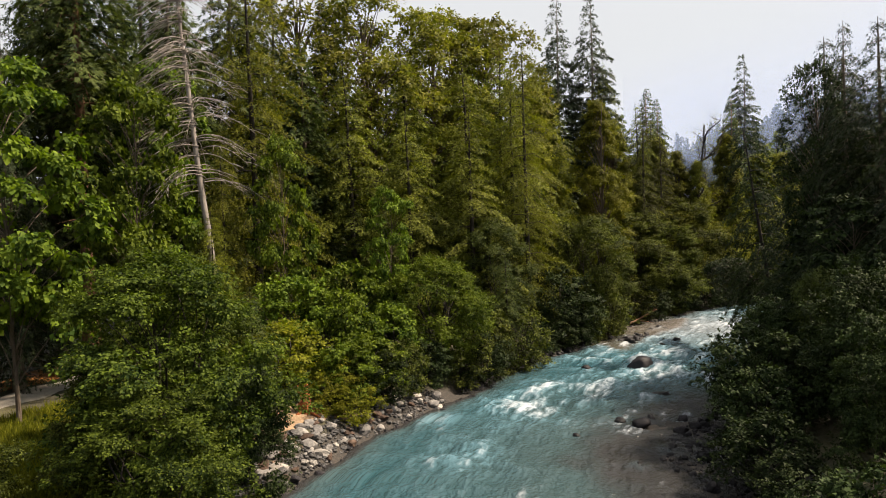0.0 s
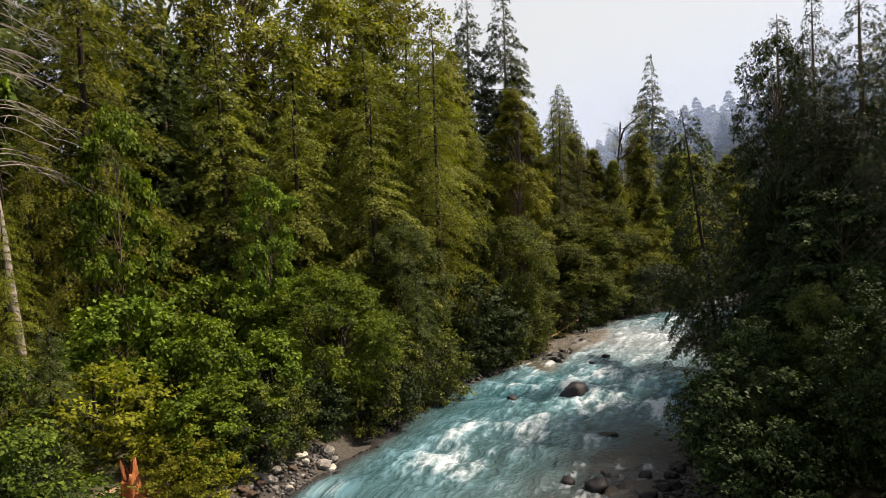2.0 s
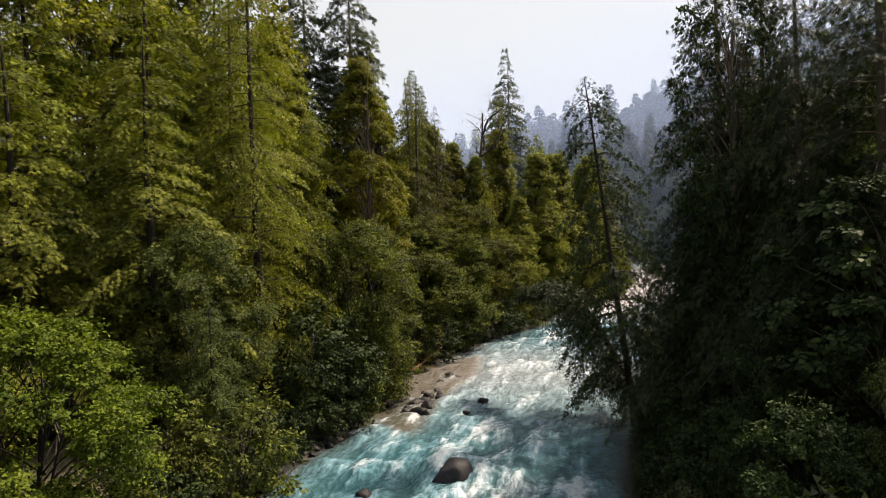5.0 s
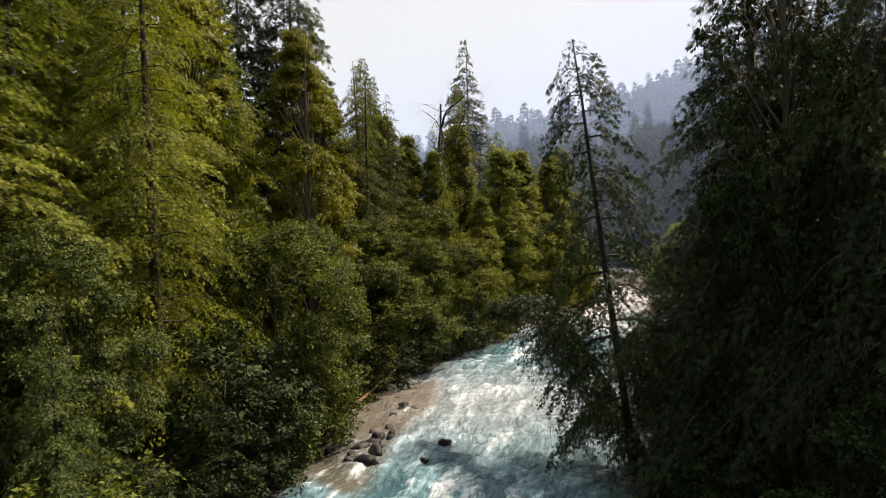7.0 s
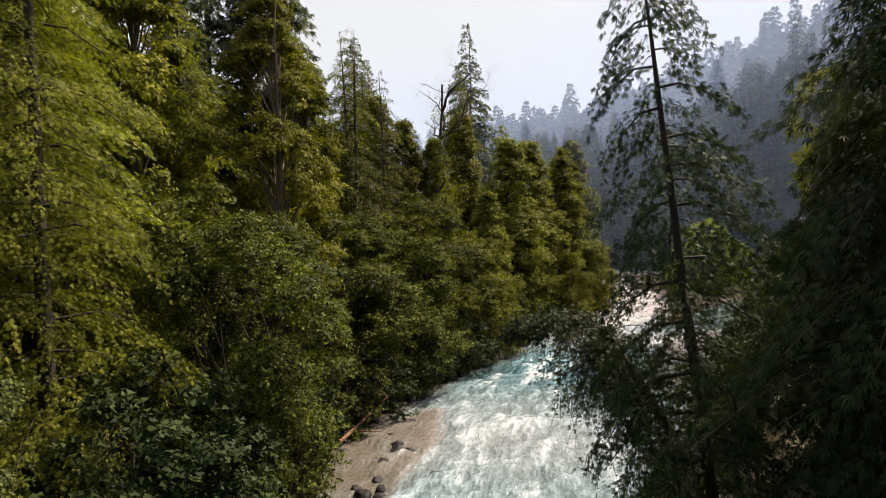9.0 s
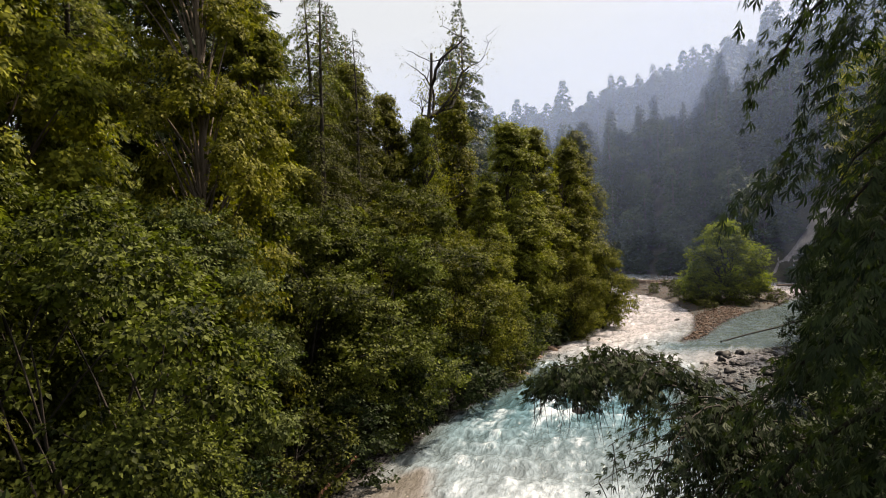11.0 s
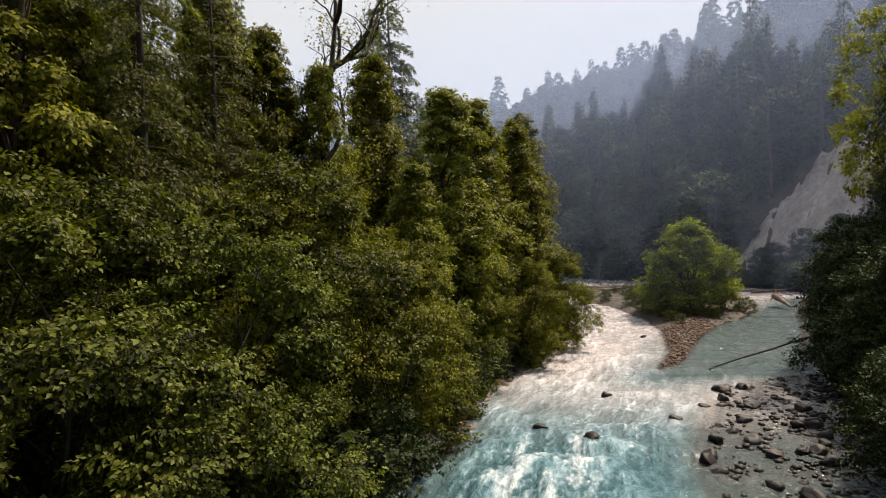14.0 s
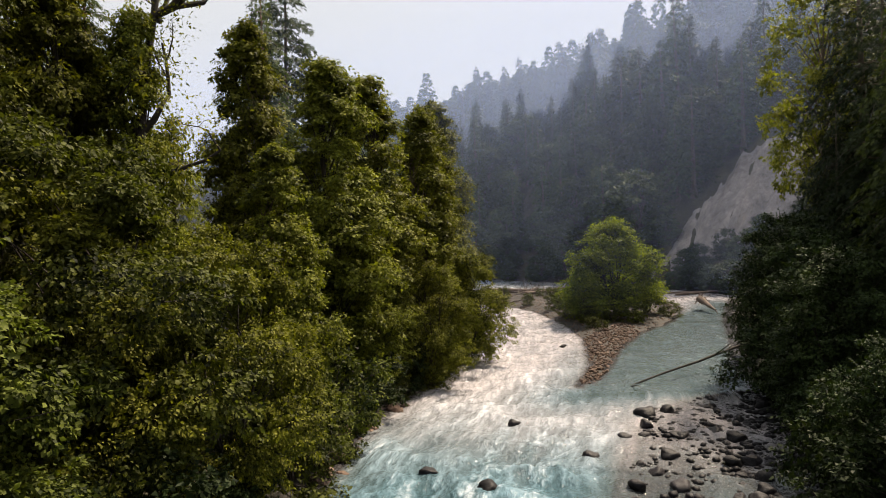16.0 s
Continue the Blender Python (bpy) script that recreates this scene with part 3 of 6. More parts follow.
IN_WATER = [(9.2, 30.9, 0.99), (11.9, 36.4, 0.92), (8.4, 31.9, 0.63), (8.9, 32.6, 0.46), (10, 32, 0.53), (9.6, 33.2, 0.4), (7.7, 31.6, 0.4), (10.9, 33, 0.33), (11.4, 31.6, 0.59), (12, 32.6, 0.46),
            (13.2, 44.4, 1.7), (15.2, 53.4, 1.2), (16.1, 54.6, 0.9), (14.6, 53.9, 0.8), (17, 55, 0.6), (15.8, 52.9, 0.6), (20, 60.8, 0.8), (20.5, 60.5, 0.6), (19.3, 54, 0.9), (20.2, 57.3, 0.7), (20.3, 61.7, 0.6), (9.5, 27.6, 0.46), (7.5, 25.6, 0.4),
            (9.4, 44.1, 0.8), (5.9, 30, 0.46), (53.4, 75, 1.1), (41.2, 73.4, 1.2), (47.8, 78.5, 0.9), (57.4, 84.9, 0.6), (65.4, 90.5, 0.9), (41, 76.5, 0.8), (46.6, 73, 0.8), (49.7, 73.6, 0.7), (50.6, 73.1, 0.6), (51.6, 71.9, 0.8), (53, 71.2, 0.9), (46.9, 70.2, 0.8), (35, 69, 0.9),
            (15.6, 55.6, 0.9), (16.4, 56, 0.7), (15, 55, 0.6), (16.9, 56.6, 0.8), (15.9, 56.6, 0.6), (17.4, 56.2, 0.55), (14.4, 55.2, 0.5), (16.5, 55.2, 0.6), (15.4, 56.4, 0.5), (17.8, 57, 0.5),
            (9.6, 50.6, 0.5), (10.6, 51.2, 0.45), (11.4, 52.2, 0.5), (12.4, 52.6, 0.45), (13.2, 53.4, 0.5), (8.6, 49.6, 0.45), (10.2, 47, 0.6), (17.6, 52.6, 0.5), (18.9, 50.9, 0.45)]
rapid = np.full(px.shape, 0.12)
for rx_, ry_, rr_, ra_ in RAPIDS:
    rapid = np.maximum(rapid, ra_ * np.exp(-((px - rx_) ** 2 + (py - ry_) ** 2) / (2 * rr_ * rr_)))
rapid *= np.clip(depth / 0.45, 0.15, 1)
for rx_, ry_, rr_ in IN_WATER:   # water breaking round the boulders
    if ry_ < 70:
        rapid = np.maximum(rapid, 0.62 * np.exp(-((px - rx_ + 0.4 * rr_) ** 2 + (py - ry_ + 0.6 * rr_) ** 2) / (2 * (0.9 * rr_) ** 2)))
wave = 2 * cloudy(fs_ / 2.6, fn_ / 1.5, 3, 3) - 1
wave2 = 2 * cloudy(fs_ / 0.9, fn_ / 0.7, 3, 11) - 1
streak = 2 * cloudy(fs_ / 5.0, fn_ / 0.8, 4, 23) - 1
brow = 2 * cloudy(fs_ / 1.1, fn_ / 3.0, 3, 31) - 1   # crests lying across the stream
WZ = rapid * (0.30 * wave + 0.16 * wave2 + 0.16 * brow) + 0.10 * wave2 + 0.07 * wave + 0.05 * brow
foam = np.clip(rapid * 1.0 - 0.50 + 0.22 * wave * (0.4 + rapid) + 0.62 * streak + 0.50 * brow * rapid, -0.3, 1)
# sky and sun glare painted in, pale everywhere upstream of the rapids; thinner, broken white water below them
s_rapids = float(along_line(np.array([46.0]), np.array([79.5]), CENTRE)[0][0])
milk_glare = 0.03 + 0.92 / (1 + np.exp(-(fs_ - s_rapids - 2.0 * streak) / 3.2)) * np.clip(1.6 - (fs_ - s_rapids) / 75, 0.35, 1) + 0.40 * np.exp(-((px - 25) ** 2 + (py - 60) ** 2) / 90)
milk_glare *= np.clip(depth / 0.25, 0.1, 1) * np.clip(0.12 + signed(px, py, SIDE_CHANNEL) / 6.0, 0.12, 1)
sand = np.clip(0.5 - (signed(px, py, SHOAL) - 1.0) / 1.6 + 0.5 * streak, 0, 1) * np.clip(1.3 - depth / 0.5, 0, 1)
crest = (0.55 * wave + 0.45 * brow + 0.30 * wave2 + 0.25 * streak) * np.clip(0.45 + rapid, 0, 1)
fi = index
wf = np.stack([fi[:-1, :-1], fi[1:, :-1], fi[1:, 1:], fi[:-1, 1:]], -1)[keep_f]


def water_material():
    m, nt, out = material("glacial_river_water")

    def attr(name):
        a = nt.nodes.new("ShaderNodeAttribute")
        a.attribute_name = name
        return a
    flow = attr("flow").outputs["Vector"]
    fine = noise_tex(nt, 1.0, 4.0, 0.5, flow, (0.38, 1.6, 1))
    finer = noise_tex(nt, 1.0, 4.0, 0.55, flow, (1.9, 3.6, 1))
    ripple = noise_tex(nt, 1.0, 3.0, 0.55, flow, (4.0, 5.5, 1))

    def soft(value, lo, hi, to_lo=0.0, to_hi=1.0):
        r = nt.nodes.new("ShaderNodeMapRange")
        r.interpolation_type = "SMOOTHSTEP"
        for key, v in (("From Min", lo), ("From Max", hi), ("To Min", to_lo), ("To Max", to_hi)):
            r.inputs[key].default_value = v
        nt.links.new(value, r.inputs["Value"])
        return r.outputs[0]

    def blend(fac, a, b):
        x = nt.nodes.new("ShaderNodeMix")
        x.data_type = "RGBA"
        nt.links.new(fac, x.inputs[0])
        for k, v in ((6, a), (7, b)):
            if isinstance(v, tuple):
                x.inputs[k].default_value = (*v, 1)
            else:
                nt.links.new(v, x.inputs[k])
        return x.outputs[2]
    def swing(n, gain):   # noise about zero
        return mathn(nt, "MULTIPLY", mathn(nt, "SUBTRACT", n, 0.5), gain)
    crest = attr("crest").outputs["Fac"]
    f = mathn(nt, "ADD", attr("foam").outputs["Fac"], swing(fine, 2.1))
    f = mathn(nt, "ADD", f, mathn(nt, "ADD", swing(finer, 1.3), swing(ripple, 0.5)))
    white = soft(mathn(nt, "ADD", f, mathn(nt, "MULTIPLY", crest, 0.3)), 0.05, 1.35)
    body = ramp(nt, attr("depth").outputs["Fac"], [(0.03, (0.022, 0.021, 0.021)), (0.13, (0.026, 0.027, 0.028)), (0.24, (0.030, 0.058, 0.064)), (0.75, (0.008, 0.052, 0.068))])
    body = blend(attr("sand").outputs["Fac"], body, (0.046, 0.043, 0.028))
    # wave shading in the colour: crests pale like reflected sky, troughs dark
    chop = soft(mathn(nt, "ADD", mathn(nt, "MULTIPLY", crest, 0.8), mathn(nt, "ADD", swing(fine, 2.4), swing(finer, 2.2))), -0.55, 0.75)
    wave_sheen = blend(mathn(nt, "MULTIPLY", mathn(nt, "MULTIPLY", chop, soft(attr("broken").outputs["Fac"], 0.0, 0.6, 0.06, 1.0)), soft(attr("depth").outputs["Fac"], 0.08, 0.5, 0.1, 0.8)), body, (0.120, 0.255, 0.330))
    # upstream glare goes into the base colour as a pinkish white
    glare_mottle = mathn(nt, "ADD", mathn(nt, "MULTIPLY", chop, 0.4), 0.5)
    glared = blend(mathn(nt, "MULTIPLY", attr("milk_glare").outputs["Fac"], glare_mottle), wave_sheen, (0.62, 0.555, 0.57))
    colour = blend(white, glared, (0.50, 0.53, 0.58))
    p = node(nt, "ShaderNodeBsdfPrincipled", IOR=1.33)
    p.inputs["Specular IOR Level"].default_value = 0.3
    nt.links.new(soft(white, 0, 1, 0.08, 0.7), p.inputs["Roughness"])
    nt.links.new(colour, p.inputs["Base Color"])
    relief = mathn(nt, "ADD", mathn(nt, "ADD", fine, mathn(nt, "MULTIPLY", finer, 0.75)), mathn(nt, "MULTIPLY", ripple, 0.5))
    b = node(nt, "ShaderNodeBump", Distance=0.35, Strength=0.6)
    nt.links.new(relief, b.inputs["Height"])
    nt.links.new(b.outputs["Normal"], p.inputs["Normal"])
    nt.links.new(p.outputs[0], out.inputs["Surface"])
    return m


water_me = mesh_from("river_water", np.stack([px, py, WZ], -1), wf, [water_material()], smooth=True)
for key, values in (("foam", foam), ("depth", depth), ("milk_glare", milk_glare), ("sand", sand), ("crest", crest), ("broken", rapid)):
    water_me.attributes.new(key, "FLOAT", "POINT").data.foreach_set("value", values.astype(np.float32))
water_me.attributes.new("flow", "FLOAT_VECTOR", "POINT").data.foreach_set("vector", np.stack([fs_, fn_, 0 * fs_], -1).astype(np.float32).ravel())
river = new("water", water_me)
tagged(river, "fast turquoise glacial river with white rapids", "river", kind="structure")


# ---- kinds of plants ----
FIR = conifer("fir_tree", 11, 26, 4.4, 0.06, 280, NEEDLE, BARK, "tall dark green fir on the river bank", length=0.38, hang=0.35, twigs=4.2, fine=6, whorl=0.7, ragged=0.25)
FIR_FINE = conifer("fir_tree", 31, 24, 4.6, 0.04, 210, NEEDLE_CEDAR, DARK_BARK, "tall green hemlock with drooping boughs", length=0.24, droop=0.18, power=0.72, hang=0.42, twigs=5.4, fine=8.5, thick=0.17, ragged=0.32, whorl=0.9)
HEMLOCK = conifer("hemlock_tree", 61, 24, 4.2, 0.03, 220, NEEDLE_OLIVE, DARK_BARK, "dark olive hemlock behind the alders", length=0.17, droop=0.2, power=0.6, hang=0.35, twigs=5.4, fine=10, ragged=0.34, thick=0.17, whorl=0.8)
FIR_B = conifer("fir_tree", 12, 28, 3.6, 0.16, 280, NEEDLE, BARK_RED, "tall slender dark green fir", length=0.36, droop=0.3, hang=0.35, twigs=4.2, fine=6, whorl=0.7)
CEDAR = conifer("cedar_tree", 13, 24, 4.6, 0.03, 210, NEEDLE_CEDAR, DARK_BARK, "green cedar with hanging sprays on the river bank", droop=0.22, length=0.24, power=0.68, hang=0.55, twigs=5.4, fine=8.5, thick=0.17, ragged=0.34, whorl=0.95)
CEDAR_GOLD = conifer("cedar_tree", 14, 24, 4.5, 0.03, 230, NEEDLE_GOLD, DARK_BARK, "yellow-green sunlit cedar with hanging sprays", droop=0.2, length=0.15, power=0.5, hang=0.45, twigs=5.6, fine=12, thick=0.17, ragged=0.34, whorl=0.85)
FIR_SPARE = conifer("fir_tree", 15, 30, 5.6, 0.30, 160, NEEDLE_HAZED, BARK, "sparse tall fir with open upper branches", droop=0.12, length=0.46, ragged=0.16, power=0.95, hang=0.3, twigs=4.6, fine=4.4, whorl=0.85)
FIR_BARE = conifer("fir_tree", 51, 30, 4.2, 0.42, 200, NEEDLE, BARK_RED, "tall fir with a bare reddish lower trunk", length=0.38, droop=0.3, hang=0.4, twigs=4.2, fine=6, whorl=0.7, trunk_r=0.42)
FIR_BACK = conifer("fir_tree", 17, 26, 4.4, 0.05, 150, NEEDLE, BARK, "dark fir deeper in the forest", length=0.62, twigs=2.8, fine=3.2, whorl=0.8)
CEDAR_BACK = conifer("cedar_tree", 18, 24, 4.4, 0.04, 150, NEEDLE_CEDAR, BARK, "green cedar deeper in the forest", length=0.58, droop=0.5, twigs=2.8, fine=3.2, hang=0.8)
FIR_BIG = conifer("fir_tree", 16, 18, 4.6, 0.03, 220, NEEDLE_DARKENED, BARK, "dense dark fir overhanging the river bank", length=0.22, droop=0.25, hang=0.45, twigs=5, fine=9, thick=0.17, whorl=0.8)
CEDAR_THIN = conifer("cedar_tree", 19, 16.5, 2.2, 0.04, 115, NEEDLE_DARKENED, DARK_BARK, "thin ragged cedar leaning over the river", length=0.17, droop=0.4, ragged=0.9, trunk_r=0.16, power=0.5, hang=0.9, twigs=9, fine=12)
COTTON = broadleaf("cottonwood_tree", 21, 28, 4.8, 0.30, 60, 16, 20, LEAF_COTTON, BARK, "tall cottonwood with thin yellowing crown", size=0.27, lobe=0.30, trunk_r=0.30, tuft=0.6, core=0.02)
GOLD_TALL = broadleaf("cottonwood_tree", 33, 24, 4.3, 0.02, 88, 28, 25, LEAF_GOLD, BARK, "tall sunlit yellow-green tree with hanging leaves", size=0.18, lobe=0.27, top=0.25, trunk_r=0.22, droop=0.9, tuft=0.5, flat=0.75, shell=0.7)
GOLD_FINE = broadleaf("cottonwood_tree", 34, 24, 4.2, 0.02, 88, 28, 26, LEAF_GOLD, BARK, "tall sunlit yellow-green tree beside the rapids", size=0.14, lobe=0.27, top=0.25, trunk_r=0.22, droop=0.9, tuft=0.42, flat=0.75, shell=0.7)
ALDER_TALL = broadleaf("alder_tree", 22, 20, 4.0, 0.0, 84, 24, 24, LEAF_LIT, BARK, "tall green alder leaning to the river", size=0.20, lobe=0.31, top=0.25, trunk_r=0.14, droop=0.5, tuft=0.5, flat=0.8, shell=0.8)
ALDER_DENSE = broadleaf("alder_tree", 36, 18, 3.3, 0.0, 84, 24, 26, LEAF_ALDER, DARK_BARK, "tall dense dark green alder above the river", size=0.155, lobe=0.31, top=0.3, trunk_r=0.16, droop=0.6, tuft=0.42, flat=0.8, shell=0.8)
ALDER_SUNNY = recoloured(ALDER_DENSE, LEAF_LIT, "tall alder above the river, sunlight brightened into its leaves")
CEDAR_YOUNG = recoloured(CEDAR, NEEDLE, "young green cedar at the water's edge")
COTTON_EAST = recoloured(COTTON, LEAF_DARKENED, "tall cottonwood darkened for the east bank's shade")
ALDER_BUSH = broadleaf("alder_bush", 23, 9, 3.9, 0.0, 30, 48, 34, LEAF_ALDER, DARK_BARK, "dense green alder bush by the water", size=0.112, lobe=0.31, stems=5, top=0.72, category="bush", trunk_r=0.06, tuft=0.36, broad=True, ratio=0.36, flat=0.68, shell=0.7)
ALDER_DARK = broadleaf("alder_bush", 24, 9, 4.2, 0.0, 28, 38, 24, LEAF_DARKENED, DARK_BARK, "dark green alder bush over the water", size=0.16, lobe=0.33, stems=5, top=0.72, category="bush", trunk_r=0.06, tuft=0.4, flat=0.68, shell=0.7)
ALDER_MID = broadleaf("alder_bush", 28, 11, 4.2, 0.0, 32, 48, 32, LEAF_THICKET, DARK_BARK, "green alder thicket over the water", size=0.12, lobe=0.31, stems=4, top=0.6, category="bush", trunk_r=0.06, tuft=0.38, flat=0.68, shell=0.7)
ALDER_SHADE = recoloured(ALDER_MID, LEAF_SHADE, "deep green alder thicket with shade put into its leaf colour")
ALDER_BRIGHT = broadleaf("alder_bush", 35, 7, 3.3, 0.0, 70, 30, 20, LEAF_MAPLE, DARK_BARK, "rounded bright green alder bush by the water", size=0.115, lobe=0.24, stems=5, top=0.8, category="bush", trunk_r=0.05, tuft=0.3, shell=0.25)
ALDER_GREEN = recoloured(ALDER_BUSH, LEAF_GREEN, "fresh green alder bush in the sun")
ALDER_LIT = recoloured(ALDER_BUSH, LEAF_LIT, "yellow-green alder bush by the rapids, leaf colour brightened for sun")
SHRUB = broadleaf("bank_shrub", 29, 4, 2.1, 0.0, 22, 14, 16, LEAF_DARKENED, DARK_BARK, "low green shrub hanging over the bank", size=0.15, lobe=0.36, stems=4, category="bush", trunk_r=0.03, tuft=0.34)
SHRUB_LIGHT = broadleaf("bank_shrub", 30, 4, 2.1, 0.0, 22, 14, 16, LEAF_ALDER, DARK_BARK, "low light green shrub hanging over the bank", size=0.15, lobe=0.36, stems=4, category="bush", trunk_r=0.03, tuft=0.34)
MAPLE = broadleaf("maple_tree", 25, 15, 3.6, 0.17, 46, 18, 15, LEAF_MAPLE, BARK, "bright green bigleaf maple at the forest edge", size=0.25, lobe=0.25, flat=0.4, ratio=0.5, trunk_r=0.09, droop=0.45, broad=True, tuft=0.5, core=0.03)
MAPLE_BUSH = broadleaf("maple_bush", 26, 5, 2.2, 0.02, 26, 18, 14, LEAF_MAPLE, DARK_BARK, "bright green young maple by the bank", size=0.17, lobe=0.36, flat=0.6, ratio=0.5, stems=4, category="bush", trunk_r=0.04, broad=True, tuft=0.36)
MAPLE_DARK = recoloured(MAPLE, LEAF_DARKENED, "green maple darkened for the east bank's shade")
YELLOW_BUSH = broadleaf("vine_maple_bush", 27, 3, 1.7, 0.0, 22, 16, 18, LEAF_YELLOW, DARK_BARK, "yellow-green shrub above the stony bank", size=0.12, lobe=0.36, stems=4, category="bush", trunk_r=0.03, tuft=0.26)
WILLOW = broadleaf("willow_tree", 38, 10, 4.7, 0.0, 60, 26, 26, LEAF_WILLOW, DARK_BARK, "rounded green willow on the gravel island", size=0.17, lobe=0.30, stems=5, top=0.42, trunk_r=0.07, tuft=0.5)

